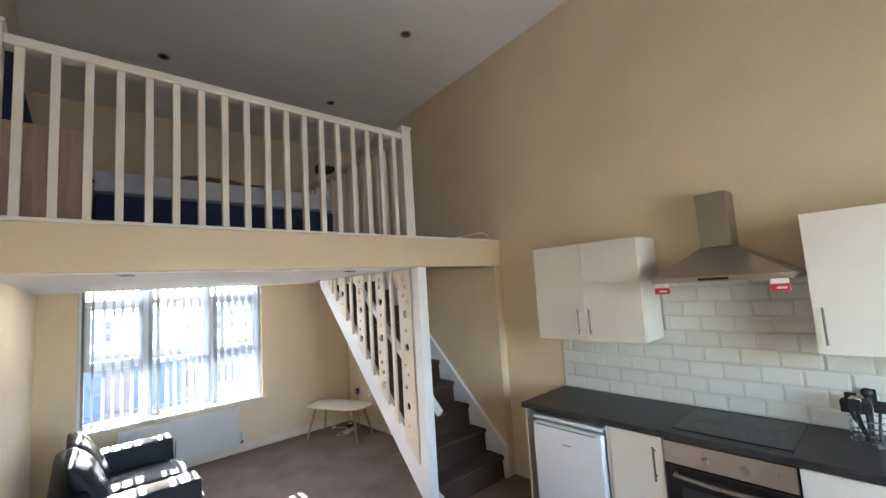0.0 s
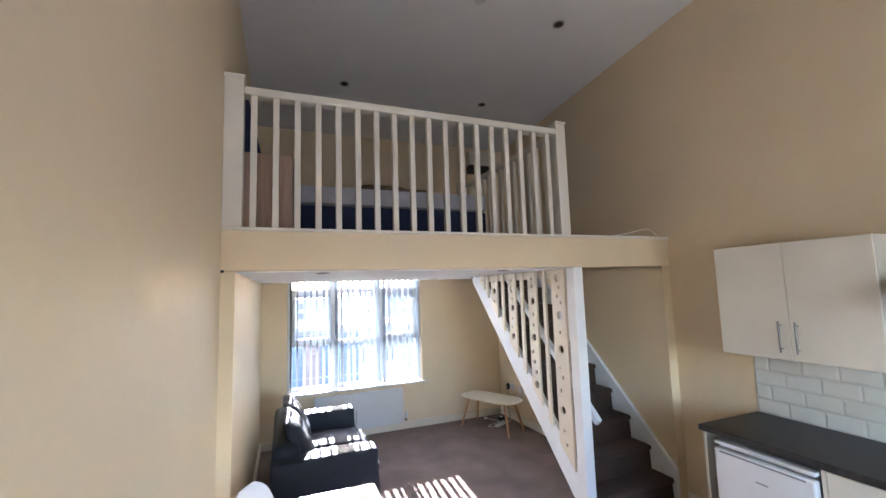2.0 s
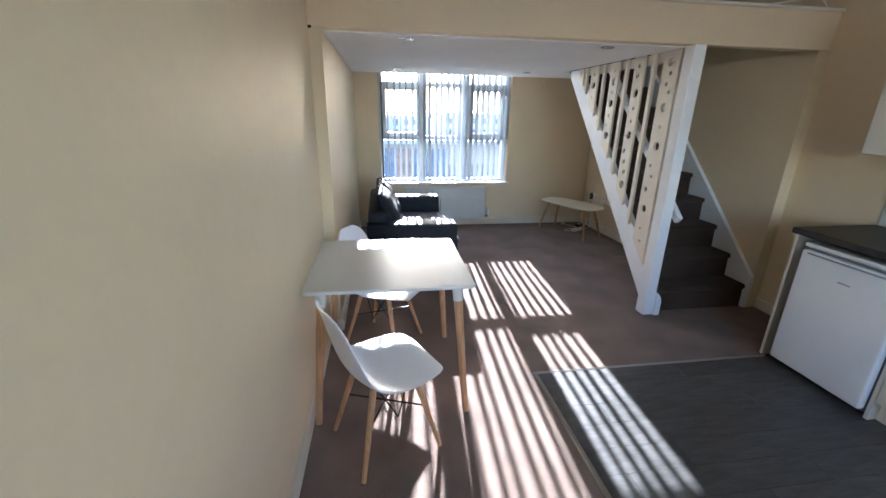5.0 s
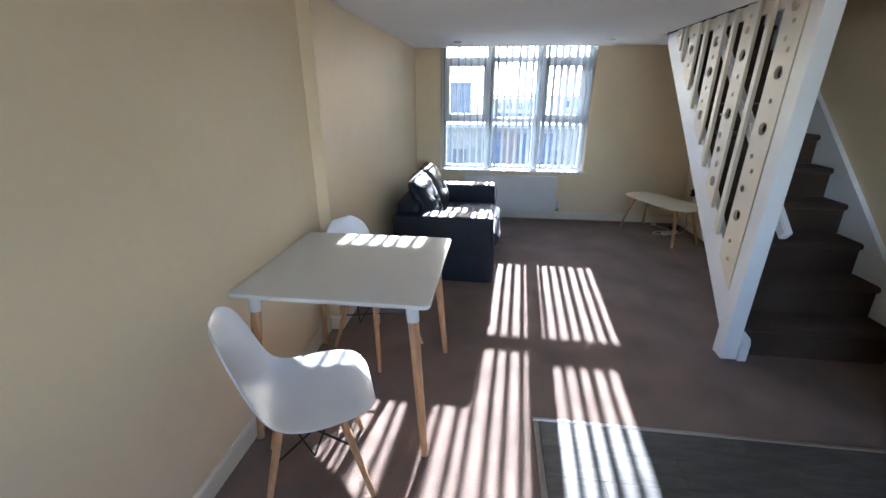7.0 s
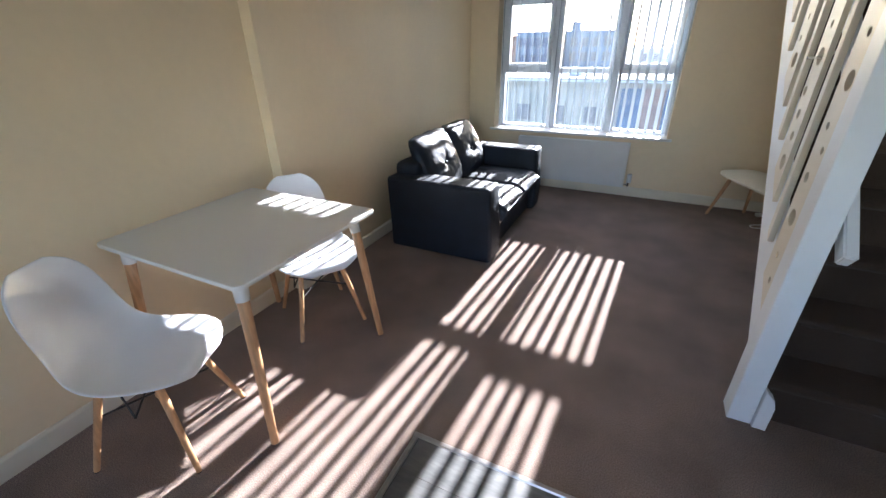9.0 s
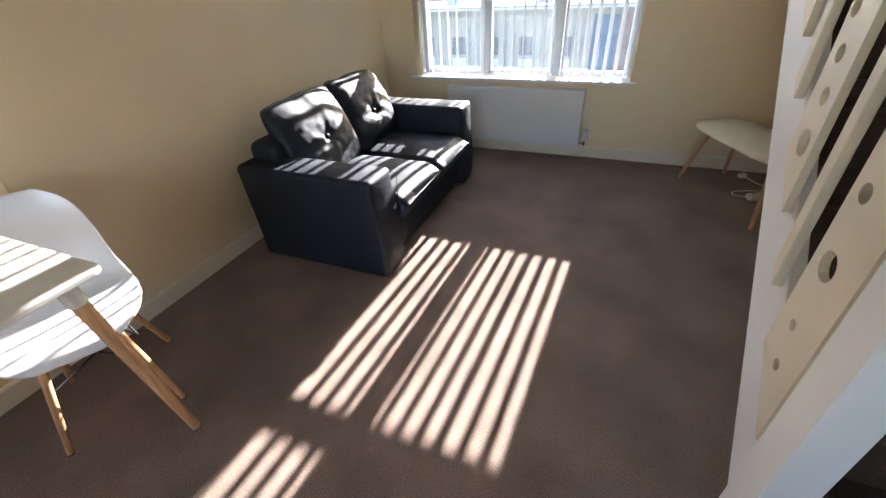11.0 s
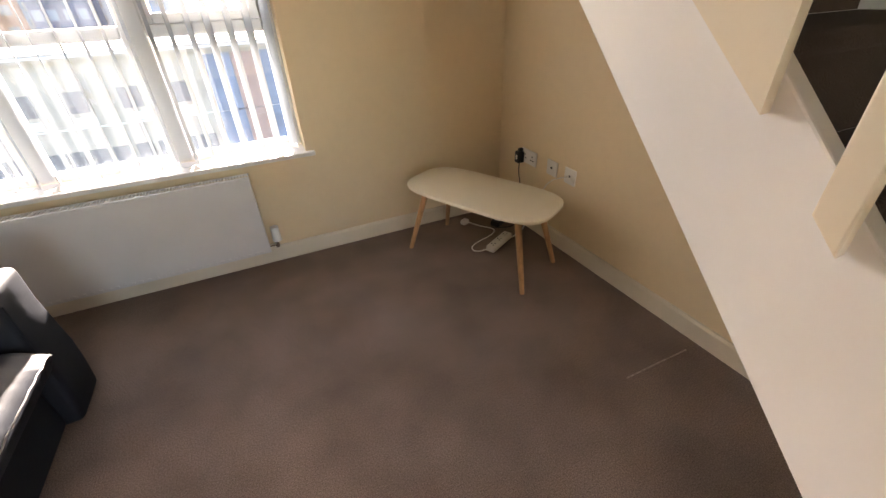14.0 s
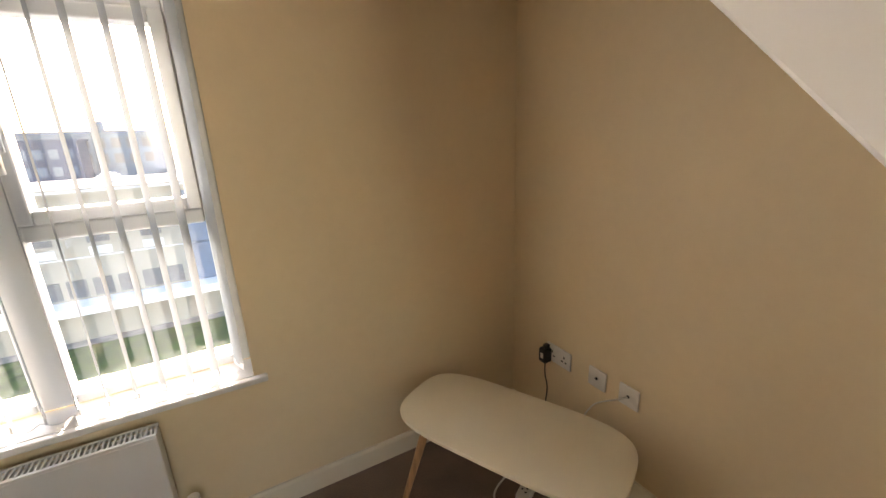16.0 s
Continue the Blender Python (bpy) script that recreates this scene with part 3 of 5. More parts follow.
def sofa():
    e = thing("sofa", (0.66, 1.54, 0.0), "black leather two-seat sofa with tufted back cushions", "sofa")
    X0, X1, Y0, Y1 = 0.27, 1.052, 0.815, 2.27
    AW = 0.215

    def soft_box(x0, x1, y0, y1, z0, z1, r, lean=0.0, seed=0.0):
        bm = B(x0, x1, y0, y1, z0, z1, bevel=r, seg=4)
        bmesh.ops.subdivide_edges(bm, edges=[ed for ed in bm.edges if ed.calc_length() > 0.25], cuts=4, use_grid_fill=True)
        for v in bm.verts:
            n = noise.noise(Vector((v.co.x * 5, v.co.y * 5, v.co.z * 5 + seed)))
            v.co += Vector((1, 0.4, 0.5)) * 0.004 * n
        return bm

    for k, (a, b) in enumerate(((Y0, Y0 + AW), (Y1 - AW, Y1))):
        bm = soft_box(X0 - 0.02, X1 + 0.035, a, b, 0.0, 0.575, 0.028, seed=k * 3)
        for v in bm.verts:
            if v.co.x > 0.8:
                v.co.x += 0.012 * math.sin(v.co.z * 9)
            out = -1 if k == 0 else 1
            v.co.y += out * 0.022 * (v.co.z / 0.575 - 0.5)
        autosmooth(part("arm", bm, LEATHER, e), 60)
        sm = bmesh.new()
        tube(sm, (X1 + 0.03, b - 0.006 if k == 0 else a + 0.006, 0.04), (X1 + 0.045, b - 0.006 if k == 0 else a + 0.006, 0.54), 0.0028, seg=6)
        part("arm_seam", sm, LEATHER, e)
    bm = soft_box(X0, X1 - 0.015, Y0 + AW, Y1 - AW, 0.015, 0.27, 0.015)
    autosmooth(part("seat_base", bm, LEATHER, e), 60)
    bm = soft_box(X0 - 0.01, X0 + 0.20, Y0 + 0.10, Y1 - 0.10, 0.05, 0.665, 0.05, seed=7)
    autosmooth(part("back_frame", bm, LEATHER, e), 60)
    w = (Y1 - Y0 - 2 * AW) / 2
    for k in range(2):
        yc = Y0 + AW + w * (k + 0.5)

        def seat(u, v, s, yc=yc, k=k):
            x = 0.712 + u * 0.405
            y = yc + v * (w / 2 - 0.004)
            r = 1 - max(0.0, (abs(u) - 0.8) / 0.2) ** 2.0 * 0.6
            crown = 0.03 * (1 - v * v) * (1 - 0.5 * u * u)
            wr = 0.004 * noise.noise(Vector((x * 7, y * 6, k * 4.0))) + 0.003 * math.sin(22 * v + 3 * u) * max(0, u) ** 3
            tuft = -0.022 * math.exp(-((u + 0.15) ** 2 + v * v) / 0.02)
            if s > 0:
                z = 0.312 + (0.082 + crown) * r + wr + tuft
                if abs(v) > 0.9:
                    z -= 0.02 * ((abs(v) - 0.9) / 0.1) ** 2
                x += (0.012 if u > 0.95 else 0)
            else:
                z = 0.27
                x = 0.712 + u * 0.39
            return Vector((x, y, z))

        c = part("seat_cushion", grid_blob(bmesh.new(), 26, 20, seat), LEATHER, e, smooth=True)
        autosmooth(c, 70)
        st_ = bmesh.new()
        p = None
        for i in range(15):
            v = -0.9 + 1.8 * i / 14
            q = seat(0.985, v, 1) + Vector((0.013, 0, -0.004))
            if p is not None:
                tube(st_, p, q, 0.0026, seg=5, caps=False)
            p = q
        part("stitching", st_, STITCH, c, "pale stitched seam")

        def back(u, v, s, yc=yc, k=k):
            # u runs up the cushion, v across; the cushion leans back
            ru = 1 - abs(u) ** 5 * 0.55
            rv = 1 - abs(v) ** 5 * 0.5
            puff = 0.105 * ru * rv * (1 - 0.45 * (u * u + v * v) / 2)
            tuft = 0.036 * math.exp(-((u + 0.05) ** 2 * 1.2 + v * v) / 0.04)
            rad = math.hypot(u + 0.05, v)
            ang_ = math.atan2(u + 0.05, v)
            pleat = 0.0035 * math.sin(ang_ * 7 + k * 2 + 1.5 * noise.noise(Vector((u * 2, v * 2, k)))) * math.exp(-(rad - 0.3) ** 2 / 0.07)
            wr = 0.010 * noise.noise(Vector((u * 1.6, v * 1.8, k * 7.0 + 2))) + 0.003 * noise.noise(Vector((u * 7, v * 7, k)))
            t = puff - tuft + pleat + wr if s > 0 else -0.055 * ru * rv
            yy = yc - 0.025 * (1 - k) + v * (w / 2 + 0.03) * (1 - 0.06 * u ** 6)
            zz = 0.61 + u * 0.215 * (1 - 0.07 * v ** 6) - 0.012 * noise.noise(Vector((v * 2.0, k * 5.0, 1)))
            xx = 0.455 - 0.09 * u + t
            return Vector((xx, yy, zz + 0.15 * t * 0.6))

        c = part("back_cushion", grid_blob(bmesh.new(), 44, 44, back), LEATHER, e, smooth=True)
        tb = bmesh.new()
        bc = back(-0.05, 0.0, 1)
        bmesh.ops.create_uvsphere(tb, u_segments=12, v_segments=8, radius=0.014, matrix=Matrix.Translation(bc + Vector((0.006, 0, 0))))
        part("button", tb, LEATHER, c, smooth=True)
    return e


sofa()


def rounded_rect(cx, cy, hx, hy, r, n=8):
    pts = []
    for sx, sy, a0 in ((1, 1, 0), (-1, 1, 90), (-1, -1, 180), (1, -1, 270)):
        for i in range(n + 1):
            a = radians(a0 + 90 * i / n)
            pts.append((cx + sx * (hx - r) + r * math.cos(a), cy + sy * (hy - r) + r * math.sin(a)))
    return pts


def dining_table():
    e = thing("dining_table", (0.427, -0.56, 0.0), "white dining table with splayed round beech legs", "table")
    part("tabletop", prism(bmesh.new(), rounded_rect(0.427, -0.56, 0.415, 0.395, 0.03), "z", 0.732, 0.75, bevel=0.004), TABLEW, e)
    part("mounting_plate", B(0.24, 0.64, -0.76, -0.46, 0.722, 0.732, bevel=0.003), TABLEW, e)
    for sx, sy in ((1, -1), (1, 1), (-1, -1), (-1, 1)):
        top = Vector((0.427 + sx * 0.331, -0.565 + sy * 0.32, 0.732))
        foot = Vector((0.427 + sx * 0.386, -0.572 + sy * 0.385, 0.0))
        d = foot - top
        leg = part("leg", tube(bmesh.new(), top + d * 0.10, foot - d * 0.012, 0.0225, 0.0155, seg=20), BEECH, e)
        autosmooth(leg)
        autosmooth(part("collar", tube(bmesh.new(), top, top + d * 0.115, 0.027, 0.0255, seg=20), TABLEW, leg, "white leg collar"))
        autosmooth(part("foot_pad", tube(bmesh.new(), foot - d * 0.012, foot, 0.0165, 0.0165, seg=16), CHROME, leg, "metal foot glide"))


dining_table()


def shell_chair(at, rz, label):
    e = thing("dining_chair", (*at, 0), label, "chair", "chairs at the dining table", rz)
    # profile in the chair's own x (front positive), rising to the back
    prof = [(0.238, 0.41), (0.231, 0.429), (0.212, 0.441), (0.175, 0.445), (0.115, 0.441), (0.04, 0.431), (-0.04, 0.425), (-0.11, 0.434), (-0.165, 0.468),
            (-0.198, 0.525), (-0.218, 0.59), (-0.235, 0.66), (-0.252, 0.73), (-0.268, 0.785), (-0.283, 0.815)]
    width = [0.09, 0.14, 0.178, 0.207, 0.225, 0.232, 0.226, 0.214, 0.198, 0.186, 0.18, 0.174, 0.16, 0.125, 0.065]
    curl = [0.0, 0.001, 0.003, 0.007, 0.012, 0.017, 0.022, 0.03, 0.037, 0.039, 0.037, 0.032, 0.026, 0.019, 0.012]
    bm = bmesh.new()
    n = 16
    rows = []
    for k, ((x, z), w, c) in enumerate(zip(prof, width, curl)):
        p0 = Vector(prof[max(0, k - 1)])
        p1 = Vector(prof[min(len(prof) - 1, k + 1)])
        t = (p1 - p0).normalized()
        nx, nz = t.y, -t.x     # towards the sitter
        if nz < 0 and k < 7:
            nx, nz = -nx, -nz
        if k >= 7 and nx < 0:
            nx, nz = -nx, -nz
        row = []
        for i in range(n + 1):
            v = -1 + 2 * i / n
            lift = c * abs(v) ** 2.2
            row.append(bm.verts.new((x + nx * lift, v * w, z - 0.018 + nz * lift)))
        rows.append(row)
    for a, b in zip(rows, rows[1:]):
        for i in range(n):
            bm.faces.new((a[i], a[i + 1], b[i + 1], b[i]))
    bmesh.ops.recalc_face_normals(bm, faces=bm.faces[:])
    s = lpart("shell_seat", bm, CHAIRW, e, smooth=True)
    so_ = s.modifiers.new("thick", "SOLIDIFY")
    so_.thickness = 0.009
    so_.offset = -1
    sb_ = s.modifiers.new("smooth", "SUBSURF")
    sb_.levels = sb_.render_levels = 2
    lpart("mount", B(-0.09, 0.09, -0.09, 0.09, 0.37, 0.40, bevel=0.008), BLACKM, e)
    feet = {}
    for sx in (1, -1):
        for sy in (1, -1):
            top, foot = Vector((sx * 0.10 + 0.0, sy * 0.10, 0.402)), Vector((sx * 0.20, sy * 0.185, 0.0))
            d = foot - top
            leg = lpart("leg", tube(bmesh.new(), top, foot - d * 0.01, 0.0155, 0.0105, seg=16), BEECH, e)
            autosmooth(leg)
            lpart("foot_cap", tube(bmesh.new(), foot - d * 0.01, foot, 0.0115, 0.0115, seg=12), BLACKPL, leg)
            feet[sx, sy] = top + d * 0.42
    for a, b in (((1, 1), (-1, -1)), ((1, -1), (-1, 1))):
        autosmooth(lpart("brace", tube(bmesh.new(), feet[a], feet[b], 0.0045, seg=10), BLACKM, e, "black metal cross brace"))
    for sx, sy in feet:
        h = Vector((sx * 0.085, sy * 0.085, 0.40))
        lpart("stay", tube(bmesh.new(), h, feet[-sx, sy] * 0.5 + feet[sx, sy] * 0.5, 0.004, seg=8), BLACKM, e)
    return e


shell_chair((0.385, -1.09), 25, "white moulded shell chair with beech legs beside the wall")
shell_chair((0.385, -0.165), -31, "white moulded shell chair tucked under the table end")


def coffee_table():
    e = thing("coffee_table", (2.925, 2.35, 0.0), "cream oval-cornered coffee table on beech legs", "coffee table", rz=-63.5)
    n = 64
    pts = []
    for i in range(n):
        a = 2 * math.pi * i / n
        c, s = math.cos(a), math.sin(a)
        pts.append((0.43 * abs(c) ** 0.46 * (1 if c >= 0 else -1), 0.205 * abs(s) ** 0.58 * (1 if s >= 0 else -1)))
    autosmooth(lpart("tabletop", prism(bmesh.new(), pts, "z", 0.388, 0.406, bevel=0.004), CTW, e), 30)
    lpart("mounting_plate", B(-0.30, 0.30, -0.10, 0.10, 0.375, 0.388, bevel=0.003), CTW, e)
    for sx in (1, -1):
        for sy in (1, -1):
            top, foot = Vector((sx * 0.285, sy * 0.105, 0.387)), Vector((sx * 0.378, sy * 0.175, 0.0))
            leg = lpart("leg", tube(bmesh.new(), top, foot, 0.0185, 0.012, seg=18), BEECH, e)
            autosmooth(leg)


coffee_table()


def radiator():
    e = thing("radiator", (1.27, 2.8, 0.11), "white steel panel radiator below the window", "radiator")
    x0, x1, z0, z1, y0, y1 = 0.70, 1.835, 0.11, 0.55, 2.762, 2.83
    part("front_panel", B(x0, x1, y0, y0 + 0.014, z0, z1 - 0.004, bevel=0.005, seg=3), RADW, e)
    part("rear_panel", B(x0 + 0.01, x1 - 0.01, y1 - 0.012, y1, z0 + 0.01, z1 - 0.012, bevel=0.004), RADW, e)
    for x in (x0 + 0.004, x1 - 0.006):
        part("end_plate", B(x - 0.002, x + 0.004, y0 + 0.014, y1 + 0.004, z0 + 0.01, z1 - 0.001), RADW, e)
    g = bmesh.new()
    box(g, x0, x1, y0 + 0.001, y0 + 0.012, z1 - 0.006, z1 + 0.004, bevel=0.002)
    box(g, x0, x1, y1 - 0.008, y1 + 0.003, z1 - 0.006, z1 + 0.004, bevel=0.002)
    k = 0
    x = x0 + 0.01
    while x < x1 - 0.01:
        box(g, x, x + 0.005, y0 + 0.01, y1 - 0.007, z1 - 0.004, z1 + 0.002)
        x += 0.014
    part("top_grille", g, RADW, e)
    part("fin_dark", B(x0 + 0.01, x1 - 0.01, y0 + 0.016, y1 - 0.014, z0 + 0.02, z1 - 0.03), FRIDGEG, e)
    d = bmesh.new()
    x = x0 + 0.03
    while x < x1 - 0.02:
        box(d, x, x + 0.016, y0 - 0.003, y0 + 0.002, z0 + 0.012, z0 + 0.022, bevel=0.002)
        x += 0.034
    part("pressed_ribs", d, RADW, e)
    v = bmesh.new()
    tube(v, (x1, 2.80, 0.135), (x1 + 0.045, 2.80, 0.135), 0.009)
    tube(v, (x1 + 0.04, 2.80, 0.118), (x1 + 0.04, 2.80, 0.15), 0.011)
    tube(v, (x1 + 0.04, 2.80, 0.128), (x1 + 0.04, YW, 0.128), 0.0075)
    tube(v, (x1 + 0.04, 2.80, 0.12), (x1 + 0.04, 2.80, 0.165), 0.012)
    va = part("valve", v, CHROME, e, "chrome radiator valve")
    cp = tube(bmesh.new(), (x1 + 0.045, 2.795, 0.16), (x1 + 0.045, 2.795, 0.245), 0.024, 0.021, seg=20)
    part("valve_cap", cp, RADW, va, "white valve cap")
    v = bmesh.new()
    tube(v, (x0 - 0.045, 2.80, 0.135), (x0, 2.80, 0.135), 0.009)
    tube(v, (x0 - 0.04, 2.80, 0.118), (x0 - 0.04, 2.80, 0.16), 0.0095)
    tube(v, (x0 - 0.04, 2.80, 0.128), (x0 - 0.04, YW, 0.128), 0.0075)
    part("lockshield", v, CHROME, e)


radiator()


# sockets, plugs and the extension lead
def wall_plate(yc, w, label, kind):
    x = xr2(yc)
    e = thing("wall_socket", (x, yc, 0.40), label, "socket", "sockets on the living room wall")
    part("plate", B(x - 0.010, x - 0.001, yc - w / 2, yc + w / 2, 0.405, 0.491, bevel=0.003), SOCKW, e)
    m = bmesh.new()
    if kind == "double":
        # raised dark blocks give the pin holes their shade by colour
        for dy in (-0.036, 0.036):
            for oy, oz, sx, sz in ((0, 0.017, 0.003, 0.005), (-0.011, -0.003, 0.005, 0.003), (0.011, -0.003, 0.005, 0.003)):
                part("dark_outlet", B(x - 0.0115, x - 0.0095, yc + dy + oy - sx, yc + dy + oy + sx, 0.44 + oz - sz, 0.44 + oz + sz), DARKH, e)
        part("switch", B(x - 0.014, x - 0.0095, yc - 0.012, yc - 0.002, 0.468, 0.484, bevel=0.001), SOCKW, e)
        part("switch", B(x - 0.014, x - 0.0095, yc + 0.002, yc + 0.012, 0.468, 0.484, bevel=0.001), SOCKW, e)
    else:
        tube(m, (x - 0.0095, yc, 0.45), (x - 0.014, yc, 0.45), 0.006)
    if kind != "double":
        part("dark_outlet", m, BLACKPL, e)
    return x


x = wall_plate(2.545, 0.146, "white double wall socket with a plugged adapter", "double")
wall_plate(2.335, 0.086, "white single aerial outlet plate", "aerial")
wall_plate(2.19, 0.086, "white single data outlet with a cable", "data")


def cable(name, pts, r, material, label, category="cable"):
    cu = bpy.data.curves.new(name, "CURVE")
    cu.dimensions = "3D"
    cu.bevel_depth = r
    cu.bevel_resolution = 2
    sp = cu.splines.new("NURBS")
    sp.points.add(len(pts) - 1)
    for p, q in zip(sp.points, pts):
        p.co = (*q, 1)
    sp.use_endpoint_u = True
    sp.order_u = 3
    sp.resolution_u = 8
    tmp = new(name, cu)
    bpy.context.view_layer.update()
    me = bpy.data.meshes.new_from_object(tmp.evaluated_get(bpy.context.evaluated_depsgraph_get()))
    me.name = name
    bpy.data.objects.remove(tmp)
    me.materials.clear()
    me.materials.append(material)
    return tagged(new(name, me), label, category)


ad = thing("power_adapter", (xr2(2.6), 2.60, 0.42), "black plug-in power adapter in the socket", "adapter")
xa = xr2(2.6) - 0.012
part("body", B(xa - 0.045, xa, 2.578, 2.622, 0.405, 0.475, bevel=0.008), BLACKPL, ad)
part("label_plate", B(xa - 0.046, xa - 0.0445, 2.59, 2.606, 0.43, 0.455), SOCKW, ad)
part("pin_block", B(xa - 0.03, xa - 0.004, 2.59, 2.61, 0.47, 0.492, bevel=0.003), BLACKPL, ad)
cable("adapter_cable", [(xa - 0.02, 2.6, 0.406), (xa - 0.025, 2.6, 0.34), (xa - 0.01, 2.585, 0.27), (xa - 0.05, 2.57, 0.16), (xa - 0.03, 2.55, 0.05), (xa - 0.08, 2.53, 0.006), (3.2, 2.55, 0.006), (3.12, 2.6, 0.006)], 0.003, BLACKPL, "thin black adapter cable hanging to the floor")
cable("data_cable", [(xr2(2.19) - 0.015, 2.19, 0.45), (xr2(2.19) - 0.06, 2.2, 0.45), (xr2(2.19) - 0.08, 2.25, 0.42), (xr2(2.19) - 0.07, 2.31, 0.36), (3.27, 2.36, 0.2), (3.25, 2.4, 0.03), (3.18, 2.42, 0.006)], 0.003, SOCKW, "grey cable from the data outlet to the floor")
ext = thing("extension_lead", (3.085, 2.395, 0.0), "white multi-way extension lead on the carpet", "extension lead", rz=28)
lpart("body", B(-0.108, 0.108, -0.028, 0.028, 0.0, 0.036, bevel=0.008), SOCKW, ext)
for i in range(3):
    cx = -0.068 + 0.068 * i
    # pin holes drawn as dark blocks, their shade put into the colour
    for oy, ox, sx, sy in ((0.012, 0, 0.004, 0.003), (-0.006, 0.010, 0.003, 0.004), (-0.006, -0.010, 0.003, 0.004)):
        lpart("dark_outlet", B(cx + ox - sx, cx + ox + sx, oy - sy, oy + sy, 0.0355, 0.0372), DARKH, ext)
plug = thing("plug", (3.02, 2.72, 0.0), "white mains plug lying on the carpet", "plug", rz=20)
lpart("body", B(-0.025, 0.025, -0.02, 0.02, 0.0, 0.03, bevel=0.008), SOCKW, plug)
lpart("pins", B(0.025, 0.043, -0.003, 0.003, 0.012, 0.02), CHROME, plug)
cable("white_lead", [(3.0, 2.36, 0.02), (2.93, 2.36, 0.006), (2.90, 2.42, 0.006), (2.97, 2.47, 0.006), (3.1, 2.5, 0.006), (3.16, 2.56, 0.006), (3.08, 2.64, 0.006), (3.04, 2.71, 0.012)], 0.004, SOCKW, "white flex coiled on the carpet")
blk = thing("power_brick", (3.22, 2.62, 0.0), "black power brick on the carpet below the table", "power brick", rz=30)
lpart("body", B(-0.06, 0.06, -0.03, 0.03, 0.0, 0.035, bevel=0.006), BLACKPL, blk)
lpart("label_plate", B(-0.03, 0.03, -0.018, 0.018, 0.035, 0.0358), SOCKW, blk)


# recessed spotlights, switched off
def spot(x, y, z, tilt=0.0, low=False):
    e = thing("spotlight", (x, y, z), "recessed ceiling spotlight with metal rim, switched off", "spotlight", "recessed ceiling spotlights")
    e.rotation_euler = (tilt, 0, 0)
    r = bmesh.new()
    n = 28
    loop = []
    for rr, zz in ((0.032, 0.006), (0.036, -0.004), (0.046, -0.006), (0.05, -0.001)):
        loop.append([r.verts.new((rr * math.cos(2 * math.pi * i / n), rr * math.sin(2 * math.pi * i / n), zz)) for i in range(n)])
    for a, b in zip(loop, loop[1:]):
        for i in range(n):
            r.faces.new((a[i], a[(i + 1) % n], b[(i + 1) % n], b[i]))
    lpart("rim", r, STEEL if not low else CHROME, e, smooth=True)
    l = tube(bmesh.new(), (0, 0, -0.001), (0, 0, 0.001), 0.034, seg=24)
    lpart("lamp_face", l, DARKH if not low else RADW, e)


TILT = -math.atan(0.066)
for x, y in ((2.62, 0.14), (0.93, 0.15), (0.93, 1.6), (2.58, 1.6)):
    spot(x, y, ceil_z(y) - 0.002, TILT)
for x, y in ((0.585, 0.22), (1.99, 0.22), (0.62, 2.33), (2.12, 2.25)):
    spot(x, y, ZC - 0.001, 0, True)
sa = thing("smoke_alarm", (1.8, 0.07, ceil_z(0.07)), "round white smoke alarm on the ceiling", "smoke alarm")
autosmooth(part("base", tube(bmesh.new(), (1.8, 0.07, ceil_z(0.07) + 0.004), (1.8, 0.07, ceil_z(0.07) - 0.014), 0.058, seg=32), RADW, sa))
autosmooth(part("cover", tube(bmesh.new(), (1.8, 0.07, ceil_z(0.07) - 0.036), (1.8, 0.07, ceil_z(0.07) - 0.014), 0.040, 0.052, seg=32), RADW, sa))

# ---- kitchen ----
KF = 2.96                       # front of the doors
WT0, WT1 = 0.866, 0.905


def handle(bm, x, y, z, length=0.19, vertical=True):
    d = Vector((0, 0, length / 2)) if vertical else Vector((0, length / 2, 0))
    c = Vector((x - 0.03, y, z))
    tube(bm, c - d, c + d, 0.006, seg=12)
    for s in (-0.75, 0.75):
        q = c + d * s
        tube(bm, q, q + Vector((0.031, 0, 0)), 0.004, seg=8)
    return bm


wt = part("worktop", B(2.945, XR - 0.001, -4.29, -0.615, WT0, WT1, bevel=0.006), SLATE)
tagged(wt, "dark slate-effect laminate kitchen worktop", "worktop")
ep = part("end_panel", B(2.965, XR - 0.001, -0.652, -0.632, 0.0, WT0, bevel=0.002), DOORIV)
tagged(ep, "ivory end panel closing the worktop run", "end panel")


def fridge():
    e = thing("fridge", (3.2, -0.985, 0.0), "white under-counter fridge with a recessed grip", "fridge")
    y0, y1 = -1.262, -0.722
    part("body", B(2.985, 3.5, y0 + 0.004, y1 - 0.004, 0.02, 0.815, bevel=0.006), FRIDGEG, e)
    d = part("door", B(2.93, 2.981, y0, y1, 0.045, 0.795, bevel=0.014, seg=3), FRIDGEW, e, "white fridge door")
    part("grip", B(2.926, 2.972, y0 + 0.04, y1 - 0.04, 0.776, 0.786, bevel=0.003), FRIDGEG, d)
    part("worktop_cap", B(2.94, 3.5, y0, y1, 0.8155, 0.838, bevel=0.006), FRIDGEW, e)
    part("badge", B(2.9285, 2.9305, -1.03, -0.965, 0.672, 0.680), FRIDGEG, d, "small grey badge")
    for y in (y0 + 0.04, y1 - 0.04):
        for x_ in (3.02, 3.46):
            part("foot", tube(bmesh.new(), (x_, y, 0.0), (x_, y, 0.03), 0.014), BLACKPL, e)


fridge()


